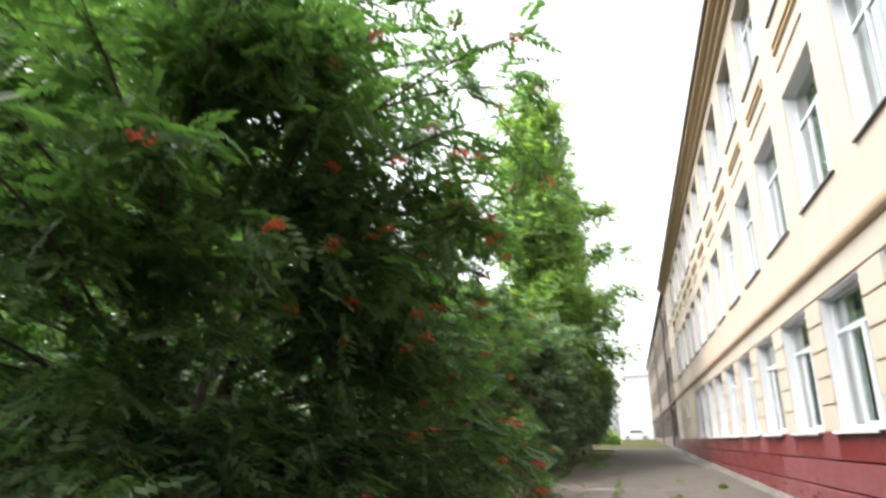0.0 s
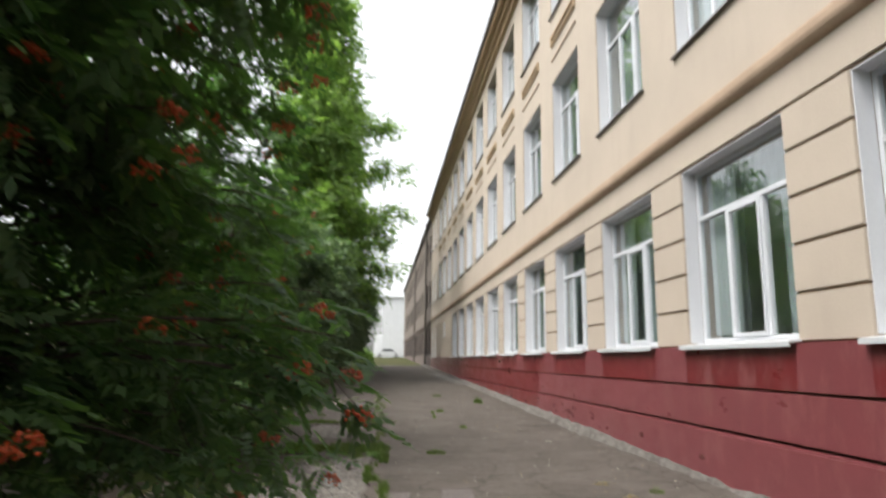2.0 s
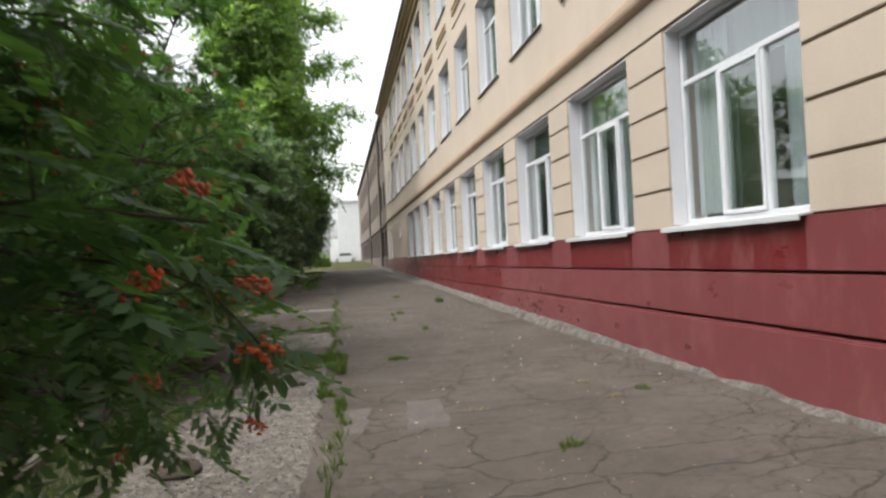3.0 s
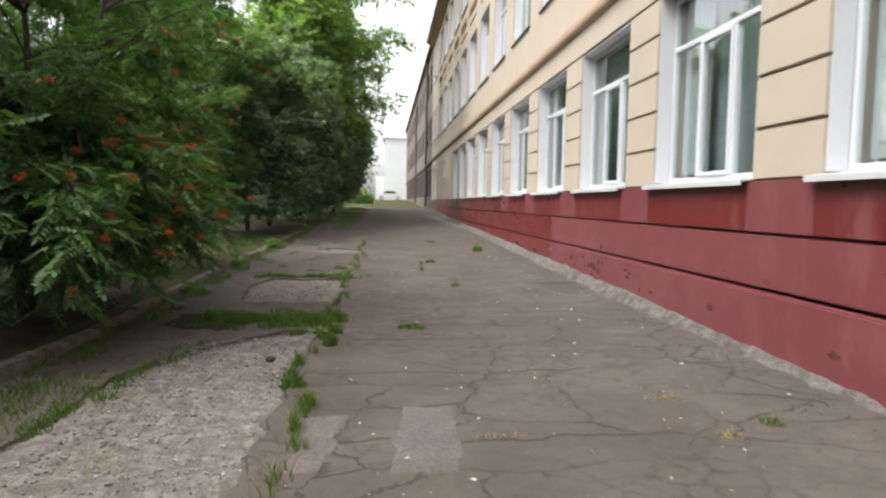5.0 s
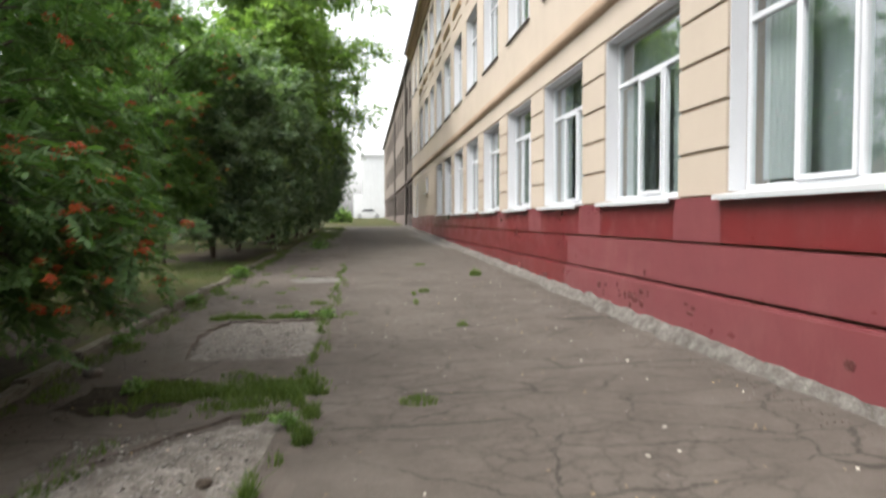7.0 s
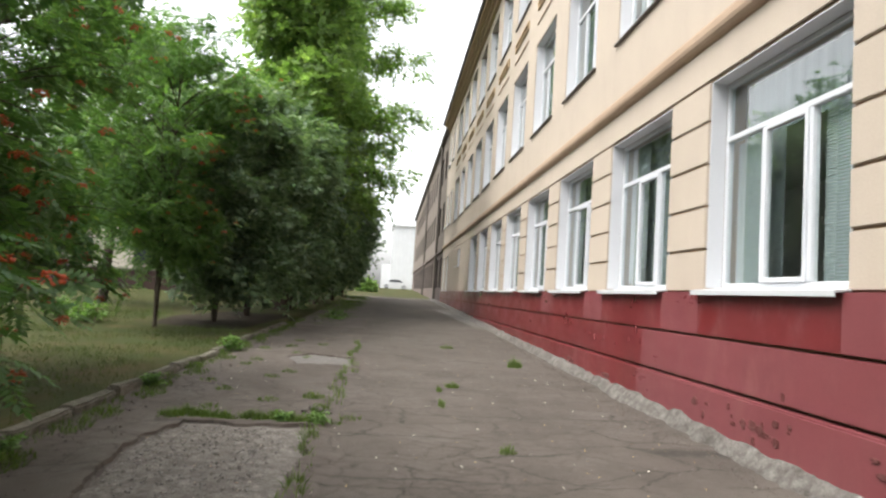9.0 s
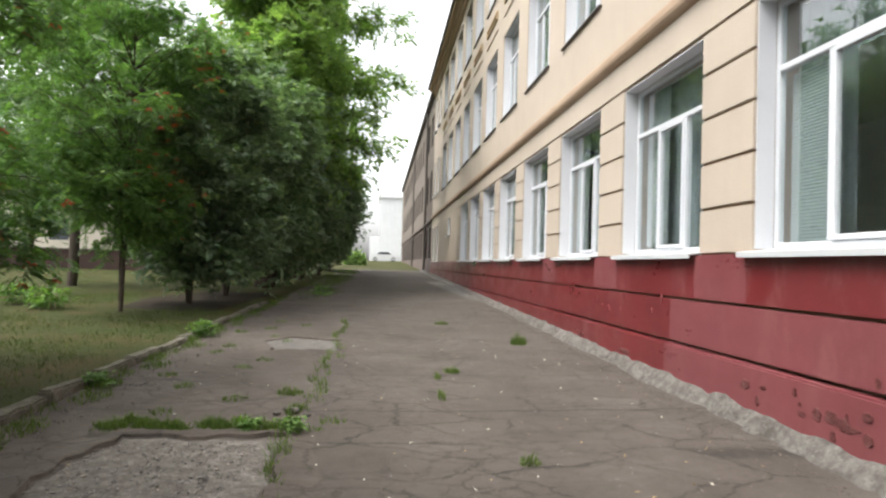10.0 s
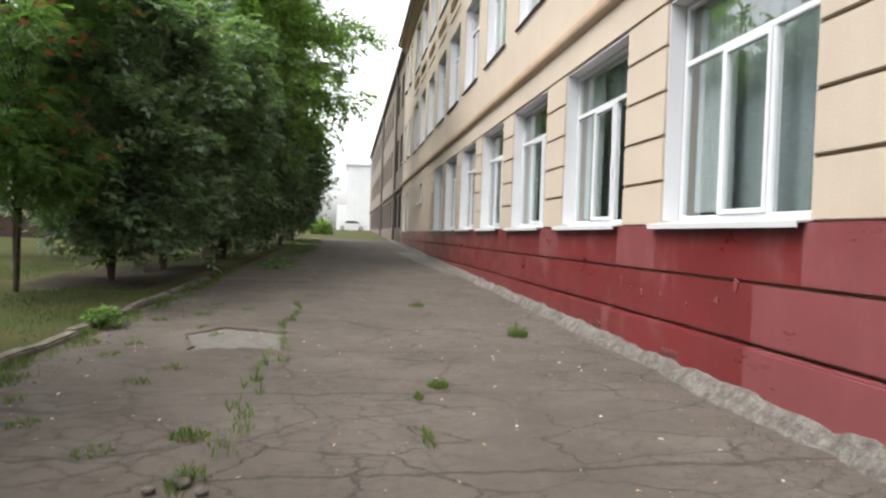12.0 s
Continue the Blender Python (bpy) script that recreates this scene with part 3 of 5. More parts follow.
def window_kit(w, h, transom, overhang=0.32):
    f, d = 0.055, 0.07
    third = w / 3
    kit = {"window": bm_mesh("window", softened(ring(bmesh.new(), 0, d, -w / 2, w / 2, 0, h, f), 0.008), PVC)}
    kit["transom"] = bm_mesh("transom", boxes((-0.005, d, -w / 2 + f, w / 2 - f, transom - 0.032, transom + 0.032), bevel=0.008), PVC)
    kit["mullion"] = bm_mesh("mullion", boxes((-0.005, d, -0.028, 0.028, f, transom - 0.032), bevel=0.008), PVC)
    kit["third"] = third
    s0, s1, z0, z1 = -third / 2 + 0.028, third / 2 - 0.028, f, transom - 0.032
    kit["sash"] = bm_mesh("sash", softened(ring(bmesh.new(), -0.02, 0.04, s0, s1, z0, z1, 0.045), 0.006), PVC)
    kit["panes"] = [
        bm_mesh("pane", boxes((0.03, 0.036, -w / 2 + f, w / 2 - f, transom + 0.032, h - f)), GLASS),
        bm_mesh("pane", boxes((0.03, 0.036, -w / 2 + f, -third / 2 - 0.028, f, transom - 0.032)), GLASS),
        bm_mesh("pane", boxes((0.012, 0.018, s0 + 0.045, s1 - 0.045, z0 + 0.045, z1 - 0.045)), GLASS),
        bm_mesh("pane", boxes((0.03, 0.036, third / 2 + 0.028, w / 2 - f, f, transom - 0.032)), GLASS)]
    bm = boxes((-overhang, 0.0, -w / 2 - 0.05, w / 2 + 0.05, -0.012, 0.004) if overhang > 0.25 else (-overhang, 0.0, -w / 2, w / 2, -0.012, 0.004))
    if overhang > 0.25:
        box(bm, -overhang - 0.005, -overhang + 0.005, -w / 2 - 0.05, w / 2 + 0.05, -0.045, 0.0)
    for v in bm.verts:
        v.co.z += v.co.x * 0.12
    kit["sill"] = bm_mesh("sill", bm, SILLPAINT)
    bm = ring(bmesh.new(), -0.172, 0.0, -w / 2 - 0.012, w / 2 + 0.012, 0.0, h + 0.012, 0.012, False)
    kit["reveal"] = bm_mesh("reveal", bm, WHITE)
    # a gathered curtain behind one light, and a slatted blind
    verts, faces = [], []
    for i in range(41):
        y = w / 2 - 0.03 - i * 0.017
        x = 0.16 + 0.022 * math.sin(i * 1.25) + 0.008 * math.sin(i * 2.9)
        verts += [(x, y, 0.1), (x, y, h - 0.05)]
    faces = [(2 * i, 2 * i + 1, 2 * i + 3, 2 * i + 2) for i in range(40)]
    kit["curtain"] = mesh_of("curtain", verts, faces, CURTAIN, True)
    kit["nets"] = []
    for ya, yb, low in ((-w / 2 + 0.02, -third / 2, 0.03), (third / 2, w / 2 - 0.02, 0.03), (-third / 2, third / 2, transom), (-third / 2, third / 2, 0.03)):
        verts = []
        for i in range(31):
            y = ya + (yb - ya) * i / 30
            x = 0.24 + 0.012 * math.sin(y * 33) + 0.006 * math.sin(y * 95)
            verts += [(x, y, low), (x, y, h - 0.02)]
        kit["nets"].append(mesh_of("net_curtain", verts, [(2 * i, 2 * i + 1, 2 * i + 3, 2 * i + 2) for i in range(30)], SHEER, True))
    kit["blinds"] = []
    for ya, yb in ((-w / 2 + 0.08, -third / 2 - 0.04), (third / 2 + 0.04, w / 2 - 0.08), (-third / 2 + 0.08, third / 2 - 0.08)):
        verts, faces = [], []
        for i in range(int((transom - 0.1) / 0.03)):
            z, k = 0.07 + i * 0.03, len(verts)
            verts += [(0.11, ya, z), (0.11, yb, z), (0.120, yb, z + 0.026), (0.120, ya, z + 0.026)]
            faces.append((k, k + 1, k + 2, k + 3))
        kit["blinds"].append(mesh_of("blind", verts, faces, BLIND))
    return kit


low_kit = window_kit(LOW_W - 0.03, HEAD_Z - SILL_Z - 0.06, 1.62)
up_kit = window_kit(UP_W - 0.03, UPPER[0][1] - UPPER[0][0] - 0.06, 1.62, 0.22)
small_kit = window_kit(1.07, 0.85, 0.6)
tall_kit = window_kit(1.07, 2.08, 1.45)


def place_window(kit, c, z, label, curtain=True, blinds=0, net=True):
    win = share("window", kit["window"], school, pose(FRAME_X, c, z + 0.045))
    tagged(win, label)
    share("sash", kit["sash"], win)
    share("transom", kit["transom"], win)
    for side in (-1, 1):
        share("mullion", kit["mullion"], win, pose(0, side * kit["third"] / 2, 0))
    for me in kit["panes"]:
        share("pane", me, win).visible_shadow = False
    share("sill", kit["sill"], win)
    share("reveal", kit["reveal"], win)
    if curtain:
        share("curtain", kit["curtain"], win)
    for me in kit["blinds"][:blinds]:
        share("blind", me, win)
    for me in kit["nets"][:2] + [kit["nets"][3 if net else 2]]:
        share("net_curtain", me, win)
    return win


BLINDS = {-1: 3, 2: 2}   # how many lights of the window are hung with a blind
for k, c in zip(cols, centres):
    place_window(low_kit, c, SILL_Z, "white plastic window with a grey slatted blind" if k in BLINDS else "white plastic three-light window with a pale curtain", k not in BLINDS, BLINDS.get(k, 0), k not in (0, 2, 4, 6))
for k, c in enumerate(up_centres):
    for a, b in UPPER:
        place_window(up_kit, c, a, "white plastic upper window in a white reveal", k % 3 != 1)
place_window(small_kit, 41.95, 2.9, "small white window in the plain wall", False)
for c in (48.6, 50.9):
    for z in (SILL_Z, 5.75, 9.8):
        place_window(tall_kit, c, z, "narrow white window", False)
# recessed-looking panels under the top-floor windows
panel = bm_mesh("apron_panel", softened(ring(bmesh.new(), -0.05, 0.01, -0.95, 0.95, 0.0, 0.25, 0.06), 0.01), CORNICE)
ledge = bm_mesh("apron_ledge", boxes((-0.055, 0.01, -1.07, 1.07, -0.016, 0.012), bevel=0.004), DARKMETAL)
thin = bm_mesh("apron_ledge", boxes((-0.03, 0.01, -0.98, 0.98, -0.010, 0.008)), COURSE)
for c in up_centres:
    share("apron_panel", panel, school, pose(FACE, c, 8.94))
    share("apron_ledge", ledge, school, pose(FACE, c, 9.70))
    share("apron_ledge", ledge, school, pose(FACE, c, 5.605))
    share("apron_ledge", thin, school, pose(FACE, c, 8.585))

# the unpainted far wing
wing = tagged(new("school_wing"), "unpainted grey-brown far wing of the school with dark windows", "building")
wing_c = [Y1 + 2.2 + 3.05 * k for k in range(17)]
wing_holes = [(c - 0.8, c + 0.8, a, b) for c in wing_c for a, b in ((1.9, 4.0), (5.8, 7.9), (9.6, 11.7))]
bm = bmesh.new()
wall_with_holes(bm, FACE + 0.03, 4.0, Y1, Y2, 4.4, 12.8, [h for h in wing_holes if h[2] > 5])
part("wall", bm, GREYWALL, wing)
bm = bmesh.new()
wall_with_holes(bm, FACE + 0.05, 4.0, Y1, Y2, -1.0, 4.4, [h for h in wing_holes if h[2] < 5])
part("wall", bm, GREYDARK, wing, "dark grey-brown ground-floor wall")
part("roof", boxes((3.3, 16.5, Y1 + 0.31, Y2, 12.8, 13.0)), DARKMETAL, wing)
part("wall", boxes((15.6, 16.0, Y1, Y2, -1, 12.8), (4.0, 15.6, Y2 - 0.4, Y2, -1.0, 12.8)), GREYWALL, wing)
part("string_course", boxes((3.45, FACE + 0.06, Y1, Y2, 4.32, 4.52), bevel=0.01), GREYDARK, wing)
part("room_wall", boxes((6.0, 6.2, Y1, Y2, -1.0, 12.8)), GREYDARK, wing)
kit_pane = bm_mesh("pane", boxes((0.2, 0.21, -0.8, 0.8, 0.0, 2.1)), GLASS)
kit_bars = bm_mesh("window", boxes((0.17, 0.23, -0.8, -0.72, 0, 2.1), (0.17, 0.23, 0.72, 0.8, 0, 2.1), (0.17, 0.23, -0.03, 0.03, 0, 2.1), (0.17, 0.23, -0.72, 0.72, 1.4, 1.46)), GREYWALL)
kit_dark = bm_mesh("reveal", ring(bmesh.new(), -0.02, 0.2, -0.8, 0.8, 0.0, 2.1, 0.02, False), material("dark_grey_reveal", (0.07, 0.06, 0.055), 0.9))
for c in wing_c:
    for z in (1.9, 5.8, 9.6):
        w = share("window", kit_bars, wing, pose(FACE + 0.05, c, z))
        share("pane", kit_pane, w)
        share("reveal", kit_dark, w)
for y in (58.0, 76.0):
    bm = bmesh.new()
    bmesh.ops.create_cone(bm, cap_ends=True, segments=10, radius1=0.09, radius2=0.09, depth=13, matrix=Matrix.Translation((3.46, y, 7.0)))
    part("downpipe", bm, DARKMETAL, wing, "dark rain downpipe")

# rough concrete skirt along the wall foot
verts, faces = [], []
sy = spread((-13, 4, 90), (4, 30, 620), (30, 60, 120))
ROWS_UP = 10
for y in sy:
    near = max(0.0, min(1.0, (13.0 - y) / 4))
    out = 3.305 + 0.05 * near + 0.08 * noise.noise(Vector((0, y * 0.6, 2))) + 0.07 * noise.noise(Vector((0, y * 3.5, 4))) + 0.04 * noise.noise(Vector((0, y * 9.0, 8)))
    top = 0.185 - 0.10 * near + 0.05 * noise.noise(Vector((7, y * 1.7, 3)))
    for k in range(ROWS_UP + 1):
        f = k / ROWS_UP
        x = out + (3.45 - out) * f
        lump = 0.026 * noise.fractal(Vector((x * 7, y * 3.2, 1)), 1.0, 2.0, 5) + 0.010 * noise.noise(Vector((x * 38, y * 30, 5)))
        verts.append((x, y, ground_z(out, y) - 0.02 + top * (1 - (1 - f) ** 1.25) + (lump * min(1.0, f * 4 + 0.3) if k else -0.03)))
W1 = ROWS_UP + 1
faces = [(j * W1 + k, j * W1 + k + 1, j * W1 + k + 1 + W1, j * W1 + k + W1) for j in range(len(sy) - 1) for k in range(ROWS_UP)]
tagged(new("wall_skirt", mesh_of("wall_skirt", verts, faces, CONCRETE, True)), "rough grey concrete skirt along the foot of the wall", "skirting", kind="structure")


# ---- trees ----
def tube(verts, faces, pts, r0, r1, sides=6):
    base = len(verts)
    n = len(pts)
    for k, p in enumerate(pts):
        d = (pts[min(k + 1, n - 1)] - pts[max(k - 1, 0)]).normalized()
        a = d.orthogonal().normalized()
        b = d.cross(a)
        r = r0 + (r1 - r0) * k / (n - 1)
        for s in range(sides):
            t = math.tau * s / sides
            verts.append(p + a * (r * math.cos(t)) + b * (r * math.sin(t)))
    for k in range(n - 1):
        for s in range(sides):
            u = (s + 1) % sides
            faces.append((base + k * sides + s, base + k * sides + u, base + (k + 1) * sides + u, base + (k + 1) * sides + s))


def bezier(a, b, c, n):
    return [a * (1 - t) ** 2 + b * (2 * t * (1 - t)) + c * t ** 2 for t in (k / n for k in range(n + 1))]


def frond_shape(seed, length=0.17, pairs=6, wide=0.022, long_=0.06):
    """A pinnate leaf along x: pairs of leaflets and one at the end, as (n, 4, 3) corners."""
    rng = random.Random(seed)
    out = []
    for k in range(pairs):
        t = 0.22 + 0.68 * k / (pairs - 1)
        q = Vector((length * t, 0, -0.3 * length * t * t))
        size = long_ * (1.05 - 0.5 * abs(t - 0.5))
        for s in (-1, 1):
            tip = Vector((0.5 + rng.uniform(-0.12, 0.12), s, -0.28 + rng.uniform(-0.2, 0.12))).normalized() * size
            across = Vector((wide * 0.5, 0, s * 0.003))
            out.append((q, q + tip * 0.42 + across, q + tip, q + tip * 0.42 - across))
    q = Vector((length * 0.92, 0, -0.26 * length))
    e = Vector((long_, 0, -0.4 * long_))
    out.append((q, q + e * 0.45 + Vector((0, wide * 0.5, 0)), q + e, q + e * 0.45 - Vector((0, wide * 0.5, 0))))
    return np.array([[tuple(c) for c in f] for f in out])


def sprig_shape(seed, leaves=5, length=0.125, wide=0.065, reach=0.18):
    """A few plain leaves set along a short twig."""
    rng = random.Random(seed)
    out = []
    for k in range(leaves):
        q = Vector((reach * (k + 0.3) / leaves, 0, 0))
        d = Vector((rng.uniform(0.2, 0.9), rng.choice((-1, 1)) * rng.uniform(0.5, 1), rng.uniform(-0.6, 0.25))).normalized()
        side = d.cross(Vector((rng.uniform(-0.4, 0.4), rng.uniform(-0.4, 0.4), 1))).normalized()
        n, m = length * rng.uniform(0.75, 1.2), wide * rng.uniform(0.8, 1.15)
        sag = Vector((0, 0, -0.12 * n))
        out.append((q, q + d * (n * 0.45) + side * (m * 0.5), q + d * n + sag, q + d * (n * 0.45) - side * (m * 0.5)))
    return np.array([[tuple(c) for c in f] for f in out])


def strew(shapes, at, along, rng):
    """Copies of the shapes at many places, each turned along its own way, as corners of faces."""
    at, along = np.array(at), np.array(along)
    n = len(at)
    along /= np.linalg.norm(along, axis=1)[:, None]
    up = np.array([0.0, 0.0, 1.0]) + rng.normal(0, 0.35, (n, 3))
    side = np.cross(up, along)
    side /= np.linalg.norm(side, axis=1)[:, None] + 1e-9
    nor = np.cross(along, side)
    basis = np.stack([along, side, nor], axis=1) * rng.uniform(0.75, 1.2, (n, 1, 1))
    kind = rng.integers(0, len(shapes), n)
    out = []
    for k, shape in enumerate(shapes):
        pick = kind == k
        out.append((np.einsum("fcj,njk->nfck", shape, basis[pick]) + at[pick][:, None, None, :]).reshape(-1, 4, 3))
    return np.concatenate(out)


def tree(name, base, stems, crown, n_branch, shapes, mat, label, seed, twigs=7, per_twig=9, twig_len=0.5, droop=0.25, keep=None, bark=None, berries=0, trunk_r=0.07, limb_r=0.011, fuzz=0.05, level=1.0, fruit_z=1.8):
    """A tree whose limbs reach points strewn through crown, a list of (centre, radii, share)."""
    rng, nrng = random.Random(seed), np.random.default_rng(seed)
    base = Vector(base)
    root = tagged(new(name), label, "shrub" if name == "shrub" else "tree", {"rowan_tree": "rowans along the kerb", "leafy_tree": "dark trees beside the path", "tall_tree": "tall trees of the row", "lawn_tree": "trees on the lawn", "shrub": "shrubs under the trees"}[name])
    root.location = base
    verts, faces, at, along, spots = [], [], [], [], []
    lines = []
    for top, bow in stems:
        top = Vector(top) - base
        pts = bezier(Vector((0, 0, -0.15)), Vector((bow[0], bow[1], top.z * 0.5)), top, 12)
        pts = [p + Vector((noise.noise(p * 0.9 + Vector((seed, 0, 0))), noise.noise(p * 0.9 + Vector((0, seed, 0))), 0)) * (0.06 * min(1.0, p.z)) for p in pts]
        tube(verts, faces, pts, trunk_r, trunk_r * 0.22, 9)
        lines.append(pts)
    total = sum(c[2] for c in crown)
    for centre, radii, part_ in crown:
        centre = Vector(centre) - base
        for _ in range(int(n_branch * part_ / total)):
            while True:
                v = Vector((rng.uniform(-1, 1), rng.uniform(-1, 1), rng.uniform(-1, 1)))
                if 0.2 < v.length < 1.0:
                    break
            v = v.normalized() * v.length ** 0.6
            tip = centre + Vector((v.x * radii[0], v.y * radii[1], v.z * radii[2]))
            g = noise.noise((tip + base) * 0.7 + Vector((seed, 0, 0)))
            tip += Vector((g, noise.noise((tip + base) * 0.6 + Vector((0, seed, 9))), g * 0.5)) * 0.3 * min(radii)
            if keep and not keep(tip + base):
                continue
            best = min((q for pts in lines for q in pts[3:]), key=lambda q: (q - tip).length + 2.2 * max(0.0, q.z - tip.z + 0.25 * (q - tip).length))
            midp = (best + tip) / 2 + Vector((0, 0, 0.2 * (tip - best).length))
            pts = bezier(best, midp, tip, 6)
            reach = 0
            for w in range(twigs):
                t = 0.4 + 0.6 * (w + rng.random()) / twigs
                k = min(5, int(t * 6))
                o = pts[k].lerp(pts[k + 1], min(1.0, t * 6 - k))
                d = (tip - best).normalized() * 0.5 + Vector((rng.gauss(0, 0.6), rng.gauss(0, 0.6), rng.gauss(0, 0.45)))
                d.normalize()
                e = o + d * (twig_len * rng.uniform(0.5, 1.1)) + Vector((0, 0, -droop * twig_len))
                if keep and not keep(e + base):
                    continue
                reach = max(reach, k + 2)
                tube(verts, faces, [o, o.lerp(e, 0.5) + Vector((0, 0, 0.04)), e], 0.004, 0.002, 3)
                for _k in range(per_twig):
                    q = o.lerp(e, rng.uniform(0.1, 1.0))
                    at.append((q.x + rng.gauss(0, fuzz), q.y + rng.gauss(0, fuzz), q.z + rng.gauss(0, fuzz)))
                    along.append((d.x * 0.6 + rng.gauss(0, 0.7), d.y * 0.6 + rng.gauss(0, 0.7), (d.z * 0.4 + rng.gauss(-droop, 0.4)) * level))
                spots.append(e)
            if reach > 1:
                tube(verts, faces, pts[:reach], limb_r, 0.004, 5)
    trunk = new("trunk", mesh_of("trunk", verts, faces, bark or BARK, True))
    trunk.parent = root
    crown_ob = tagged(new("crown", fast_quads("crown", strew(shapes, at, along, nrng), mat)), kind="stuff")
    crown_ob.parent = root
    spots.sort(key=lambda e: -e.x + 0.35 * abs(e.z + base.z - fruit_z) + rng.uniform(0, 1.6))
    for e in spots[:berries]:
        share("fruit_head", rng.choice(BERRIES), root, Matrix.Translation(e + Vector((0, 0, -0.02))) @ pose(0, 0, 0, rng.uniform(-25, 25), rng.uniform(-25, 25), rng.uniform(0, 360)))
    return root


def berry_cluster(seed):
    rng = random.Random(seed)
    bm = bmesh.new()
    for _ in range(40):
        a, r = rng.uniform(0, math.tau), 0.054 * math.sqrt(rng.random())
        c = Vector((r * math.cos(a), r * math.sin(a), 0.03 - r * 0.6 + rng.uniform(-0.03, 0.012)))
        bmesh.ops.create_icosphere(bm, subdivisions=1, radius=rng.uniform(0.0068, 0.0088), matrix=Matrix.Translation(c))
    return bm_mesh("fruit_head", bm, BERRY)


BERRIES = [berry_cluster(k) for k in range(4)]


FRONDS = [frond_shape(k, 0.18 + 0.018 * k, 6, 0.035, 0.073) for k in range(5)]
SPRIGS = [sprig_shape(k, 6, 0.155, 0.085, 0.24) for k in range(6)]
COARSE = [sprig_shape(k + 20, 5, 0.19, 0.12, 0.35) for k in range(6)]
FAR = [sprig_shape(k + 40, 9, 0.19, 0.12, 0.55) for k in range(6)]


def clear_of_path(q):
    """Nothing hangs into the line that is walked."""
    if q.z > 2.75:
        return q.x < -0.04
    return q.x < (-0.95 if q.y < 3.3 else -0.42)


def open_to_the_right(q):
    """The first rowan has gaps in its crown and thins out to single hanging twigs over the footway."""
    if q.z > 2.5 and noise.noise(q * 1.45 + Vector((0, 7, 0))) > 0.27:
        return False
    if q.z > 2.2 and q.x > -0.86 + 0.25 * noise.noise(q * 1.7):
        return clear_of_path(q) and q.z > 2.85 and noise.noise(q * 1.9 + Vector((4, 0, 0))) > -0.08
    return clear_of_path(q)


def narrow_above(q):
    return q.z < 3.0 or q.x < -1.5 - 0.05 * (q.z - 3.0)


# the rowans along the kerb
tree("rowan_tree", (-3.3, 4.2, 0.0), [((-3.0, 4.0, 5.2), (0.1, 0)), ((-1.9, 4.7, 4.8), (0.3, 0.1)), ((-3.9, 3.3, 5.2), (-0.2, -0.1)), ((-3.2, 5.8, 5.0), (0, 0.3)), ((-1.9, 3.7, 4.8), (0.9, -0.3)), ((-2.6, 3.0, 5.0), (0.5, -0.9))],
     [((-2.6, 4.3, 3.3), (2.0, 2.4, 2.0), 4.6), ((-3.1, 2.5, 3.1), (2.0, 1.8, 2.2), 3.3), ((-1.35, 4.6, 1.75), (0.85, 1.15, 0.85), 2.0), ((-2.6, 2.9, 1.1), (1.15, 1.4, 0.85), 2.4), ((-0.35, 4.2, 3.7), (0.55, 0.8, 0.95), 1.5), ((-2.1, 1.9, 3.4), (0.9, 0.8, 0.9), 1.3), ((-1.4, 4.5, 4.5), (0.9, 0.9, 0.9), 0.7), ((-2.0, 3.5, 3.5), (0.9, 0.9, 0.8), 1.2), ((-1.6, 4.2, 2.8), (0.7, 0.8, 0.6), 1.2)],
     250, FRONDS, ROWAN_LEAF, "rowan tree with several stems and hanging orange berries", 3, keep=open_to_the_right, berries=80, trunk_r=0.06, limb_r=0.018, fruit_z=2.6, level=0.75)
tree("rowan_tree", (-3.6, 12.0, 0.06), [((-3.4, 11.8, 5.6), (0.1, 0)), ((-4.3, 12.6, 5.4), (-0.3, 0.2)), ((-2.6, 12.9, 5.2), (0.4, 0.3))],
     [((-3.4, 12.0, 4.1), (2.1, 3.0, 2.9), 5.2), ((-2.95, 11.8, 1.45), (1.35, 2.6, 0.9), 4.6)],
     212, FRONDS, LIT_ROWAN, "rowan tree hung with red berries beside the kerb", 5, keep=narrow_above, berries=150, trunk_r=0.05, limb_r=0.014, level=0.7)
tree("rowan_tree", (-5.0, 24.2, 0.33), [((-4.8, 23.9, 6.9), (0.05, 0)), ((-5.5, 24.6, 6.2), (-0.1, 0.1))],
     [((-5.0, 23.2, 4.9), (2.1, 2.4, 2.5), 5), ((-4.8, 23.4, 2.4), (1.4, 1.6, 0.8), 1.5)],
     128, FRONDS, LIGHT_ROWAN, "slender young rowan with orange berries on the lawn", 7, berries=60, trunk_r=0.045, fruit_z=3.2, level=0.6)
tree("rowan_tree", (-5.4, 16.4, 0.15), [((-5.2, 16.4, 6.0), (0.05, 0)), ((-5.9, 17.0, 5.6), (-0.1, 0.1)), ((-4.4, 16.9, 5.4), (0.3, 0.1))],
     [((-4.9, 16.5, 4.0), (2.1, 2.4, 2.3), 5), ((-4.3, 18.3, 4.6), (1.1, 1.2, 1.1), 1.5), ((-4.0, 16.2, 1.9), (1.1, 1.6, 0.7), 1.2), ((-4.6, 14.4, 1.2), (0.45, 0.5, 0.5), 0.5), ((-3.4, 16.6, 1.8), (0.6, 0.8, 0.9), 1.4)],
     135, FRONDS, LIGHT_ROWAN, "rowan tree with drooping twigs on the lawn", 9, berries=70, trunk_r=0.06, fruit_z=3.2, level=0.6)
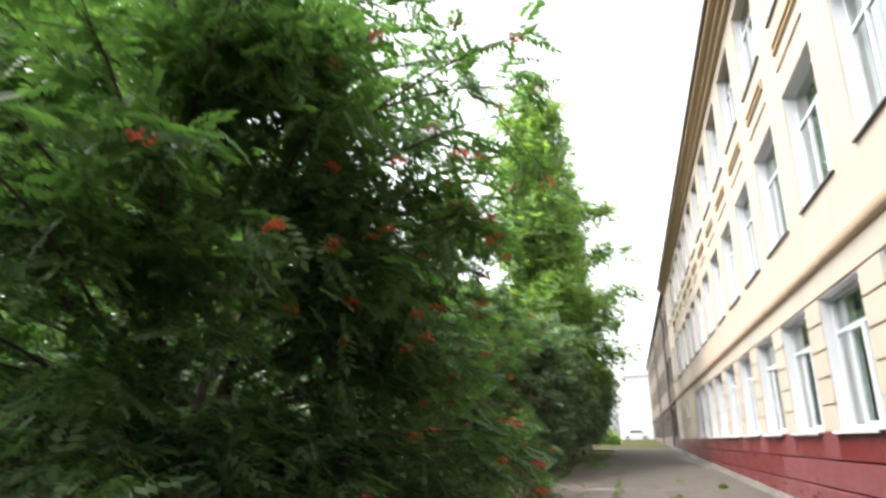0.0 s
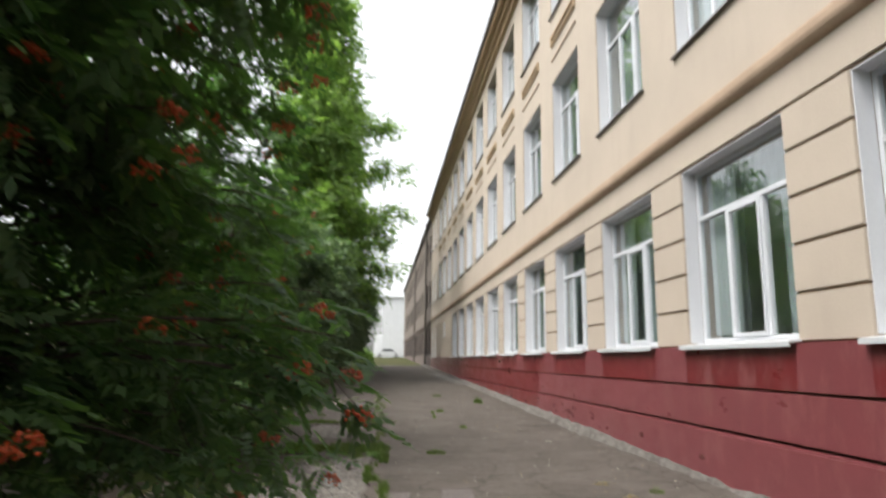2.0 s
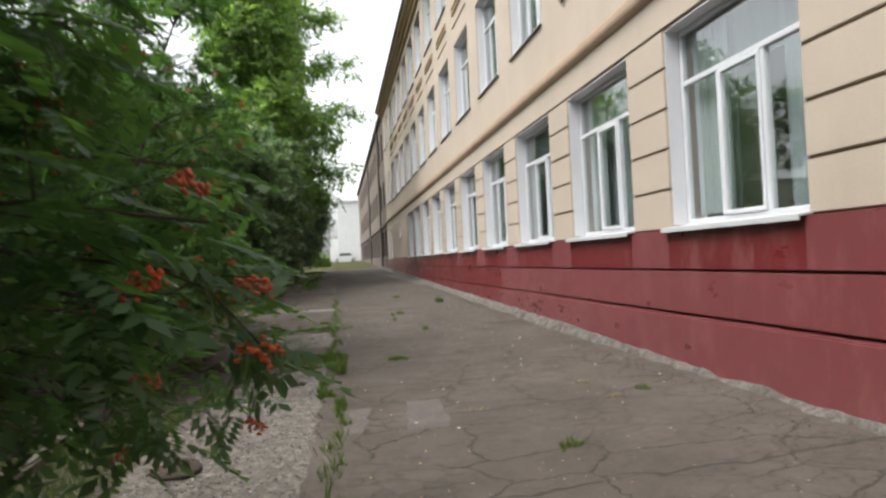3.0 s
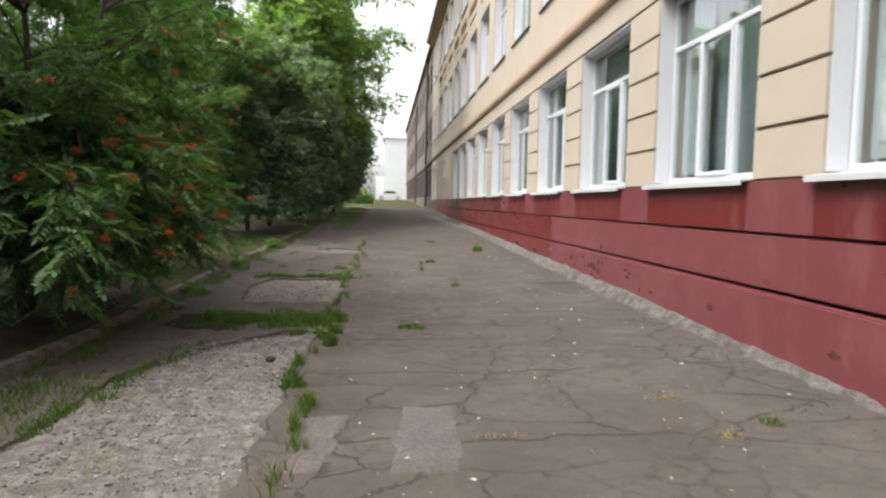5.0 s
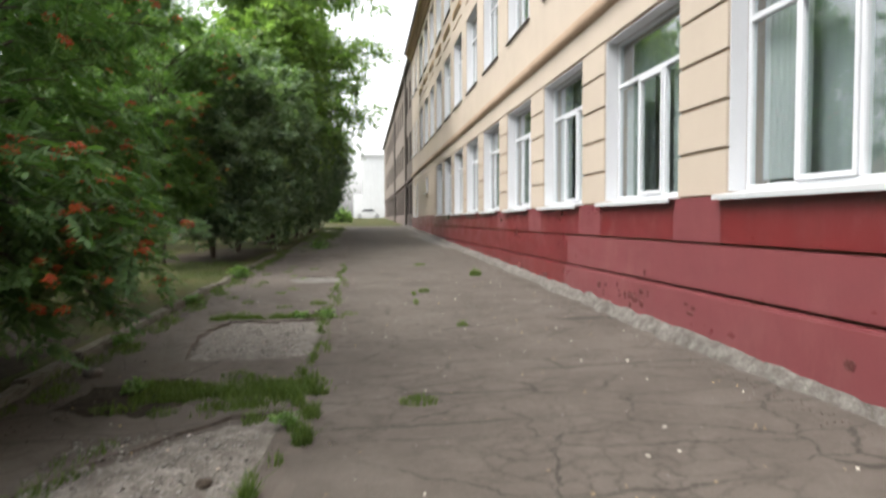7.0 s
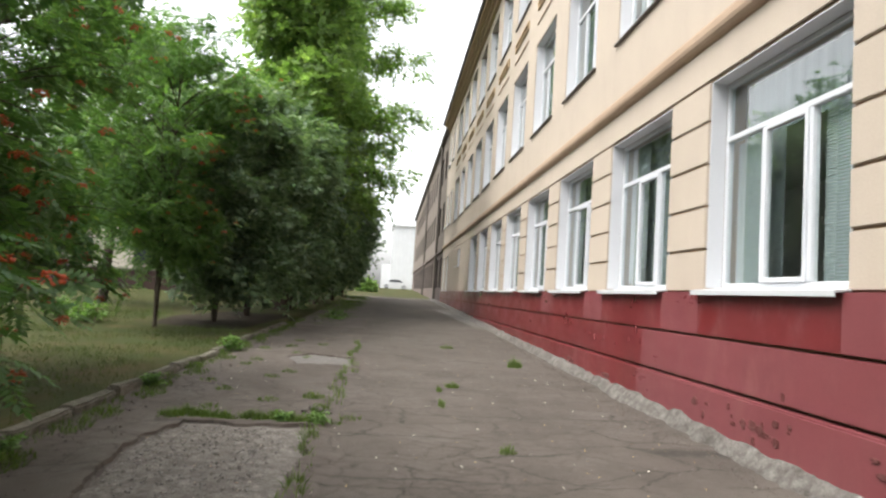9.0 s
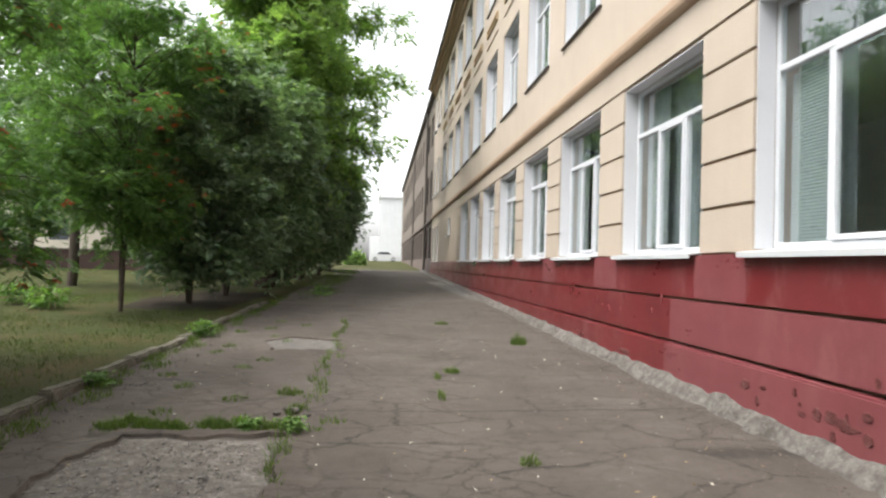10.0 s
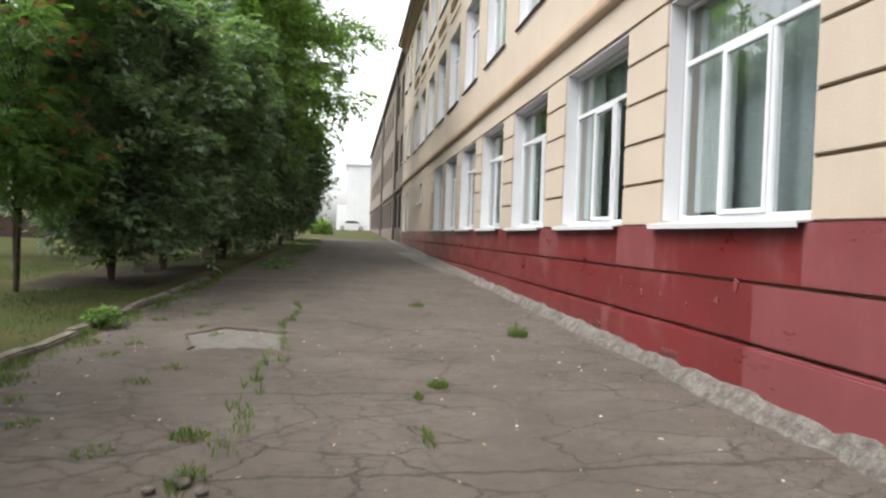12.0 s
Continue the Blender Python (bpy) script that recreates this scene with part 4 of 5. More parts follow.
# dense dark trees
tree("leafy_tree", (-4.25, 26.3, 0.37), [((-4.1, 26.1, 6.4), (0.1, 0)), ((-5.2, 26.0, 5.8), (-0.3, -0.1))],
     [((-3.9, 26.3, 4.4), (2.0, 2.5, 2.4), 5), ((-3.9, 26.0, 2.0), (1.9, 1.9, 0.95), 2.2)],
     150, SPRIGS, DARK_LEAF, "dense dark green broad-leaved tree with a slender trunk", 11, twigs=9, per_twig=7, trunk_r=0.06, fuzz=0.1, level=0.4)
tree("leafy_tree", (-4.1, 29.2, 0.42), [((-3.8, 29.4, 7.0), (-0.35, 0.1)), ((-2.9, 30.0, 6.4), (0.4, 0.3))],
     [((-3.7, 29.6, 4.8), (2.2, 2.7, 2.7), 5), ((-3.5, 29.0, 2.1), (1.8, 1.9, 1.0), 1.8)],
     140, SPRIGS, DARK_LEAF, "dense dark green broad-leaved tree leaning over the kerb", 13, twigs=9, per_twig=7, trunk_r=0.06, fuzz=0.1, level=0.4)
tree("rowan_tree", (-3.3, -1.2, -0.1), [((-3.1, -1.2, 5.0), (0.1, 0)), ((-3.9, -1.9, 4.8), (-0.2, -0.1)), ((-2.5, -0.6, 4.6), (0.2, 0.1))],
     [((-3.0, -1.0, 3.0), (1.75, 2.4, 2.1), 5), ((-2.7, -0.6, 1.3), (1.3, 1.9, 0.8), 2)],
     70, FRONDS, ROWAN_LEAF, "rowan tree at the start of the row", 15, keep=clear_of_path, berries=25, trunk_r=0.05)
for k, (x, y, h) in enumerate(((-3.7, 34.5, 7.2), (-3.3, 40.0, 7.4), (-3.1, 46.5, 7.5), (-3.2, 55.0, 7.5))):
    z0 = ground_z(x, y)
    tree("leafy_tree", (x, y, z0), [((x, y, z0 + h), (0.2, 0)), ((x + 0.6, y + 1.5, z0 + h * 0.9), (0.3, 0.4))],
         [((x - 0.1, y, z0 + h * 0.55), (2.15, 4.2, h * 0.48), 4)],
         130, COARSE, DARK_LEAF, "dark green broad-leaved tree in the row along the path", 20 + k, twigs=8, per_twig=8, twig_len=0.7, trunk_r=0.12, fuzz=0.18, level=0.6)
# tall light green trees behind them; single boughs reach out over the way
BOUGHS = (
    [((0.0, 37.5, 6.6), (0.9, 0.7, 0.22), 0.2), ((-0.6, 36.0, 8.6), (0.9, 0.6, 0.25), 0.2), ((-0.9, 35.0, 5.1), (0.6, 0.6, 0.25), 0.2)],
    [((1.2, 46.5, 11.6), (1.3, 0.8, 0.28), 0.2), ((0.4, 45.0, 14.4), (1.2, 0.8, 0.3), 0.2), ((0.2, 44.5, 17.2), (1.0, 0.8, 0.3), 0.2), ((-0.2, 44.0, 9.2), (1.0, 0.7, 0.3), 0.2)],
    [])
for k, (x, y, h) in enumerate(((-3.9, 34.0, 20.5), (-4.2, 43.5, 21.0), (-4.6, 53.0, 20.0))):
    z0 = ground_z(x, y)
    tree("tall_tree", (x, y, z0), [((x + 0.2, y, z0 + h * 0.97), (0.1, 0.1)), ((x - 0.9, y + 0.8, z0 + h * 0.8), (-0.3, 0.2))],
         [((x + 0.2, y, z0 + h * 0.42), (2.25, 3.2, h * 0.22), 3), ((x - 0.1, y, z0 + h * 0.66), (2.3, 3.0, h * 0.24), 3), ((x, y, z0 + h * 0.88), (1.8, 2.2, h * 0.13), 1.2), *BOUGHS[k]],
         200, FAR, BRIGHT_LEAF, "tall tree with light yellow-green foliage", 30 + k, twigs=7, per_twig=7, twig_len=0.75, trunk_r=0.30, limb_r=0.05, fuzz=0.25)
# trees further back on the lawn
for k, (x, y, h) in enumerate(((-9.5, 4.5, 9.0), (-8.6, 10.5, 10.0), (-12.0, 15.5, 9.0), (-9.0, 42.0, 12.0), (-9.0, -3.0, 9.0), (-4.5, -5.5, 8.0), (-4.2, -12.5, 9.0), (-9.5, 32.0, 11.0))):
    z0 = ground_z(x, y)
    tree("lawn_tree", (x, y, z0), [((x, y, z0 + h * 0.95), (0.2, 0.1)), ((x + 0.8, y - 0.6, z0 + h * 0.8), (0.3, -0.2))],
         [((x, y, z0 + h * 0.62), (3.2, 3.4, h * 0.34), 4)],
         62, FAR, BRIGHT_LEAF if k in (0, 2, 3) else LIGHT_ROWAN, "green broad-leaved tree further back on the lawn", 50 + k, twigs=7, per_twig=7, twig_len=0.9, trunk_r=0.16, limb_r=0.03, fuzz=0.25)


for k, (x, y, h) in enumerate(((-20.5, 51.0, 11.0), (-14.0, 52.5, 10.0), (-27.5, 55.0, 12.0))):
    z0 = ground_z(x, y)
    tree("lawn_tree", (x, y, z0), [((x, y, z0 + h * 0.95), (0.2, 0.1)), ((x + 0.8, y - 0.6, z0 + h * 0.8), (0.3, -0.2))],
         [((x, y, z0 + h * 0.58), (3.8, 3.4, h * 0.40), 4)],
         85, FAR, LIGHT_ROWAN, "green broad-leaved tree behind the low garden wall", 70 + k, twigs=7, per_twig=7, twig_len=1.0, trunk_r=0.2, limb_r=0.04, fuzz=0.3)


# shrubs under the trees
for k, (x, y, h, rx) in enumerate(((-6.4, 3.2, 3.2, 1.7), (-6.6, 7.6, 3.0, 1.7), (-6.2, -0.8, 3.0, 1.6), (-9.5, 1.0, 3.4, 2.2), (-9.8, 7.0, 3.2, 2.4), (-2.3, 78.0, 1.1, 0.7))):
    z0 = ground_z(x, y)
    tree("shrub", (x, y, z0), [((x + 0.2, y, z0 + h * 0.8), (0.1, 0.0)), ((x - 0.5, y + 0.5, z0 + h * 0.7), (-0.3, 0.2)), ((x + 0.3, y - 0.6, z0 + h * 0.7), (0.3, -0.3))],
         [((x, y, z0 + h * 0.5), (rx, rx * 1.35, h * 0.5), 3)],
         70, COARSE, DARK_LEAF if k < 5 else BRIGHT_LEAF, "dense leafy shrub growing under the trees" if k < 5 else "bright green bush where the path ends", 80 + k, twigs=7, per_twig=7, twig_len=0.5, trunk_r=0.04, fuzz=0.15)


# ---- grass and weeds ----
def grass(name, spots, label, seed, tall=0.1, lean=0.35, mat=None):
    """Grass blades; spots are (x, y, radius x, radius y, blades)."""
    rng = np.random.default_rng(seed)
    quads = []
    for x, y, rx, ry, n in spots:
        r, a = np.sqrt(rng.random(n)), rng.random(n) * math.tau
        px, py = x + rx * r * np.cos(a), y + ry * r * np.sin(a)
        pz = np.array([ground_z(i, j) for i, j in zip(px, py)]) - 0.01
        h = tall * rng.uniform(0.4, 1.25, n) * (1.15 - 0.6 * r)
        b = rng.random(n) * math.tau
        wx, wy = 0.004 * np.cos(b), 0.004 * np.sin(b)
        lx, ly = rng.normal(0, lean, n) * h, rng.normal(0, lean, n) * h
        p = np.stack([px, py, pz], 1)
        w = np.stack([wx, wy, np.zeros(n)], 1)
        m = p + np.stack([lx * 0.35, ly * 0.35, h * 0.6], 1)
        t = p + np.stack([lx, ly, h], 1)
        quads.append(np.stack([p - w, p + w, m + w * 0.8, m - w * 0.8], 1))
        quads.append(np.stack([m - w * 0.8, m + w * 0.8, t + w * 0.1, t - w * 0.1], 1))
    me = fast_quads(name, np.concatenate(quads), mat or GRASS)
    return tagged(new(name, me), label, "grass", kind="stuff")


tuft = random.Random(21)
seam = []
for k in range(70):
    y = 5.0 + k * 0.27 + tuft.uniform(-0.1, 0.1)
    lush = 1.0 if 8.9 < y < 10.4 or 11.0 < y < 12.4 else (0.22 if y < 16 else 0.10)
    seam.append((-0.40 + 0.07 * math.sin(y * 2.3) + tuft.gauss(0, 0.04), y, tuft.uniform(0.03, 0.10), tuft.uniform(0.06, 0.2), int(tuft.uniform(30, 300) * lush) + 3))
grass("seam_grass", seam, "green grass growing in the joint of the asphalt", 1, 0.13)
grass("grass_strip", [(-0.95 + tuft.gauss(0, 0.36), 12.3 + tuft.gauss(0, 0.22), tuft.uniform(0.06, 0.22), tuft.uniform(0.05, 0.16), tuft.randint(15, 100)) for _ in range(34)] + [(-0.5 - 1.3 * tuft.random() ** 1.2, 12.1 + tuft.gauss(0, 0.26), tuft.uniform(0.05, 0.22), tuft.uniform(0.04, 0.12), tuft.randint(30, 200)) for _ in range(46)] + [(-1.55 - 0.42 * k / 14 + tuft.gauss(0, 0.05), 11.0 - 2.2 * k / 14, 0.1, 0.13, 40 + 9 * k) for k in range(15)] + [(-1.0 + tuft.gauss(0, 0.4), 15.75 + tuft.gauss(0, 0.12), 0.12, 0.1, 40) for _ in range(8)] + [(-0.42 - 1.45 * k / 26 + tuft.gauss(0, 0.04), 15.78 + tuft.gauss(0, 0.1), 0.09, 0.07, tuft.randint(30, 150)) for k in range(27)] + [(-0.62, 17.0, 0.13, 0.12, 160), (-0.5, 16.3, 0.07, 0.2, 90)], "band of green grass between the concrete patches", 2, 0.09)
grass("grass_tuft", [(0.48, 11.75, 0.15, 0.13, 260)], "small green grass tuft in the asphalt", 3, 0.08)
grass("grass_tuft", [(1.13, 18.25, 0.1, 0.1, 160), (0.93, 17.9, 0.04, 0.12, 50), (0.88, 16.9, 0.04, 0.2, 60)], "small green grass tuft growing from a crack", 4, 0.1)
grass("grass_tuft", [(2.46, 20.6, 0.13, 0.12, 240)], "green weed tuft in the asphalt near the wall", 5, 0.2)
grass("grass_tuft", [(1.36, 7.3, 0.09, 0.06, 90), (1.27, 7.2, 0.02, 0.02, 12), (2.6, 8.6, 0.08, 0.08, 60), (1.29, 14.83, 0.08, 0.07, 90), (1.5, 23.5, 0.15, 0.12, 120)], "sparse grass blades in cracks of the asphalt", 6, 0.1)
DRY = leaf_material("dry_grass_blade", (0.22, 0.16, 0.07), (0.34, 0.26, 0.13), 0.3, 0.7)
grass("dry_grass", [(2.2, 9.15, 0.12, 0.07, 90), (2.25, 8.45, 0.1, 0.06, 50), (0.89, 8.64, 0.18, 0.03, 40), (-1.3, 8.3, 0.25, 0.3, 120), (-1.5, 9.4, 0.2, 0.2, 60)], "wisps of dry straw-coloured grass on the ground", 16, 0.05, 1.2, DRY)
kerb_spots = [(-2.5 + 0.12 * math.sin(k * 2.3), 3.0 + k * 0.55, 0.16, 0.3, 90 + 80 * (k % 3)) for k in range(48)]
kerb_spots += [(-2.25, 8.3, 0.4, 1.0, 1500), (-2.1, 7.0, 0.35, 0.9, 1100), (-2.2, 9.6, 0.3, 0.5, 500)]
grass("kerb_grass", kerb_spots, "grass and weeds along the foot of the kerb", 7, 0.09)
path_spots = [(-1.6 + 0.5 * math.sin(k * 1.7), 16.2 + k * 0.55, 0.12, 0.12, 60) for k in range(14)]
grass("path_weeds", path_spots, "thin weeds on the broken edge of the asphalt", 8, 0.07)
lawn_rng = random.Random(4)
LAWN_BLADE = leaf_material("lawn_blade", (0.044, 0.074, 0.020), (0.095, 0.115, 0.036), 0.3, 0.7)
grass("lawn_grass", [q for q in [(lawn_rng.uniform(-9, -2.95), lawn_rng.uniform(3, 30), 0.5, 0.6, 75) for _ in range(470)] if not (q[0] > -6 and (6 < q[1] < 14.5 or q[1] > 25.0))] + [q for q in [(lawn_rng.uniform(-22, -3), lawn_rng.uniform(24, 45), 0.8, 1.0, 55) for _ in range(420)] if q[0] < -6.2], "thin short lawn grass under the trees", 9, 0.07, 0.6, LAWN_BLADE)
verge = [(lawn_rng.uniform(-2.6, -1.3) - 0.0, lawn_rng.uniform(27.5, 60), 0.45, 0.8, 120) for _ in range(110)]
grass("verge_grass", verge, "grass spreading over the edge of the footway", 10, 0.09, 0.6)


def leafy_weed(x, y, size, seed, label):
    rng = np.random.default_rng(seed)
    n = int(30 + size * 90)
    a = rng.random(n) * math.tau
    at = np.stack([x + rng.normal(0, size * 0.35, n), y + rng.normal(0, size * 0.35, n), ground_z(x, y) + 0.03 + rng.random(n) * size * 0.8], 1)
    along = np.stack([np.cos(a), np.sin(a), rng.uniform(0.0, 0.6, n)], 1)
    me = fast_quads("weed", strew([sprig_shape(k + 70, 5, 0.03 + size * 0.2, 0.018 + size * 0.1, 0.05 + size * 0.2) for k in range(3)], at, along, rng), WEED)
    return tagged(new("weed", me), label, "weed", kind="stuff")


leafy_weed(-2.55, 21.1, 0.26, 1, "bright leafy weed growing over the kerb")
leafy_weed(-0.42, 15.6, 0.12, 5, "leafy weeds at the corner of the sunk patch")
leafy_weed(-0.75, 15.65, 0.07, 6, "low leafy weeds along the broken asphalt")
leafy_weed(-2.5, 14.2, 0.12, 7, "small weeds at the foot of the kerb")
leafy_weed(-2.55, 17.2, 0.14, 8, "small green weeds growing over the kerb")
leafy_weed(-6.6, 24.5, 0.5, 2, "broad-leaved weed clump on the lawn")
leafy_weed(-7.6, 25.2, 0.5, 3, "large green weed clump under the trees")
leafy_weed(-1.5, 30.5, 0.35, 4, "weed clump on the grassy edge of the footway")


# ---- small things on the ground ----
def stone(x, y, size, mat, label, flat=0.5, seed=0):
    bm = bmesh.new()
    bmesh.ops.create_icosphere(bm, subdivisions=2, radius=size)
    for v in bm.verts:
        v.co *= 1 + 0.35 * noise.noise(v.co / size * 0.9 + Vector((seed, 0, 0)))
        v.co.z *= flat
    ob = finish("stone", bm, mat, smooth=True)
    ob.location = (x, y, ground_z(x, y) + size * flat * 0.5 + 0.012)
    return tagged(ob, label, "stone")


leafy_weed(-0.46, 11.3, 0.07, 31, "low weeds at the edge of the gravel patch")
leafy_weed(-1.75, 12.3, 0.08, 32, "low leafy weeds in the broken asphalt")
stone(-0.77, 10.4, 0.045, BARK, "small dark stone lying on the gravel patch", 0.7, 1)
stone(-1.52, 7.6, 0.2, BARK, "flat dark stone slab lying on the gravel", 0.2, 2)
for k, (x, y) in enumerate(((-0.62, 16.15), (-0.48, 16.22), (-0.36, 16.12), (-0.55, 16.3))):
    stone(x, y, 0.035 + 0.012 * (k % 2), CONCRETE, "pale lump of broken concrete by the sunk patch", 0.6, 11 + k)
stone(-1.9, 29.0, 0.12, CONCRETE, "pale stone on the grass verge", 0.6, 3)
stone(-2.3, 12.9, 0.08, CONCRETE, "pale lump of concrete by the kerb", 0.6, 4)
LEAF_DRY = ground_material("dry_leaf", (0.30, 0.20, 0.09), (0.38, 0.27, 0.13), (0.42, 0.33, 0.20), 5)
rng = np.random.default_rng(12)
n = 420
fx, fy = rng.uniform(-2.4, 3.2, n), rng.uniform(3, 27, n)
fat = np.stack([fx, fy, [ground_z(i, j) + 0.012 for i, j in zip(fx, fy)]], 1)
fal = np.stack([rng.normal(0, 1, n), rng.normal(0, 1, n), np.full(n, 0.05)], 1)
litter = fast_quads("leaf_litter", strew([sprig_shape(k + 90, 1, 0.03, 0.017, 0.0) for k in range(3)], fat, fal, rng), LEAF_DRY)
tagged(new("leaf_litter", litter), "small dry fallen leaves strewn over the asphalt", "litter", kind="stuff")


PALE_BIT = ground_material("pale_curled_leaf", (0.40, 0.36, 0.29), (0.48, 0.45, 0.38), (0.55, 0.52, 0.46), 5)
n = 170
fx, fy = rng.uniform(-1.9, 3.1, n), rng.uniform(8, 21, n)
fat = np.stack([fx, fy, [ground_z(i, j) + 0.014 for i, j in zip(fx, fy)]], 1)
fal = np.stack([rng.normal(0, 1, n), rng.normal(0, 1, n), np.full(n, 0.15)], 1)
bits = fast_quads("pale_litter", strew([sprig_shape(k + 95, 1, 0.034, 0.022, 0.0) for k in range(3)], fat, fal, rng), PALE_BIT)
tagged(new("pale_litter", bits), "small pale curled leaves lying on the asphalt", "litter", kind="stuff")


def pebble_shape(seed, size):
    r = np.random.default_rng(seed)
    c = np.array([(x, y, z) for z in (-1, 1) for y in (-1, 1) for x in (-1, 1)]) * r.uniform(0.55, 1.0, (8, 3)) * (size, size * 0.8, size * 0.5)
    return np.array([[c[k] for k in f] for f in ((0, 2, 3, 1), (4, 5, 7, 6), (0, 1, 5, 4), (2, 6, 7, 3), (0, 4, 6, 2), (1, 3, 7, 5))])


PEBBLE = leaf_material("pale_pebble", (0.10, 0.092, 0.083), (0.30, 0.285, 0.265), 0.0, 0.9)
GRIT = leaf_material("dirt_crumb", (0.05, 0.042, 0.035), (0.16, 0.14, 0.12), 0.0, 0.95)


def scatter(name, n, spot, shapes, mat, lift, label, seed):
    r = np.random.default_rng(seed)
    xy = np.array([spot(r) for _ in range(n)])
    at = np.stack([xy[:, 0], xy[:, 1], [ground_z(i, j) + lift for i, j in xy]], 1)
    al = np.stack([r.normal(0, 1, n), r.normal(0, 1, n), r.normal(0, 0.15, n)], 1)
    return tagged(new(name, fast_quads(name, strew(shapes, at, al, r), mat)), label, "gravel", kind="stuff")


STONES = [pebble_shape(k, 0.004 + 0.0022 * k) for k in range(5)]
scatter("pebbles", 3300, lambda r: (r.uniform(-1.75, -0.58), r.uniform(5.6, 11.2)), STONES, PEBBLE, 0.018, "pale pebbles loose on the concrete patch", 1)
scatter("pebbles", 750, lambda r: (r.uniform(-1.7, -0.6), r.uniform(13.4, 15.3)), STONES, PEBBLE, 0.016, "pale pebbles on the small concrete patch", 2)
scatter("grit", 1500, lambda r: (3.22 - abs(r.normal(0, 0.12)), r.uniform(4, 27)), STONES[:3], GRIT, 0.008, "crumbs of dirt and mortar along the foot of the wall", 3)
scatter("grit", 450, lambda r: (r.uniform(-2.5, 3.1), r.uniform(3.5, 25)), STONES[:2], PEBBLE, 0.008, "small pale crumbs strewn over the asphalt", 4)
scatter("grit", 900, lambda r: (-2.45 + abs(r.normal(0, 0.25)), r.uniform(4, 26)), STONES[:4], GRIT, 0.01, "earth crumbs along the kerb", 5)


# ---- far things ----
FARWALL = plaster("far_white_wall", (0.72, 0.73, 0.74), (0.66, 0.67, 0.68))
far = tagged(new("far_building"), "pale white building closing the far end", "building")
bm = bmesh.new()
far_holes = [(x - 0.7, x + 0.7, z, z + 1.5) for x in (8.5, 13.5) for z in (3.2, 7.0)]
wall_with_holes(bm, 0.0, 0.4, 0.0, 20.0, 0.5, 13.4, far_holes)
wall_ob = part("wall", bm, FARWALL, far)
wall_ob.matrix_basis = Matrix.Translation((0, 128, 0)) @ Matrix(((0, 1, 0, 0), (1, 0, 0, 0), (0, 0, 1, 0), (0, 0, 0, 1)))
part("wall", boxes((0.0, 0.4, 128.4, 140, 0.5, 13.4), (0.4, 20, 139.6, 140, 0.5, 13.4)), FARWALL, far)
part("annexe", boxes((-1.7, -0.01, 129, 138, 0.5, 6.3), bevel=0.05), FARWALL, far, "lower annexe of the white building")
part("roof", boxes((-0.3, 20.3, 127.7, 140.3, 13.4, 13.7)), FARWALL, far)
for x in (8.5, 13.5):
    for z in (3.2, 7.0):
        part("window", boxes((x - 0.7, x + 0.7, 128.15, 128.2, z, z + 1.5)), GLASS, far)

CARPAINT = material("white_car_paint", (0.75, 0.76, 0.78), 0.25, 0.5)
TYRE = material("tyre_rubber", (0.03, 0.03, 0.03), 0.8)
CARGLASS = material("dark_car_glass", (0.05, 0.06, 0.07), 0.08, 0.6)
car = tagged(new("car"), "white parked car seen far down the path", "car")
car.location = (0.9, 110, ground_z(0, 110))
bm = bmesh.new()
prof = [(-2.1, 0.35), (-2.15, 0.7), (-1.95, 0.95), (-1.35, 1.02), (-0.75, 1.46), (0.7, 1.5), (1.45, 1.05), (2.05, 0.9), (2.15, 0.55), (2.1, 0.3)]
left_v = [bm.verts.new((x, -0.8, z)) for x, z in prof]
right_v = [bm.verts.new((x, 0.8, z)) for x, z in prof]
for k in range(len(prof)):
    j = (k + 1) % len(prof)
    bm.faces.new((left_v[k], left_v[j], right_v[j], right_v[k]))
bm.faces.new(left_v[::-1])
bm.faces.new(right_v)
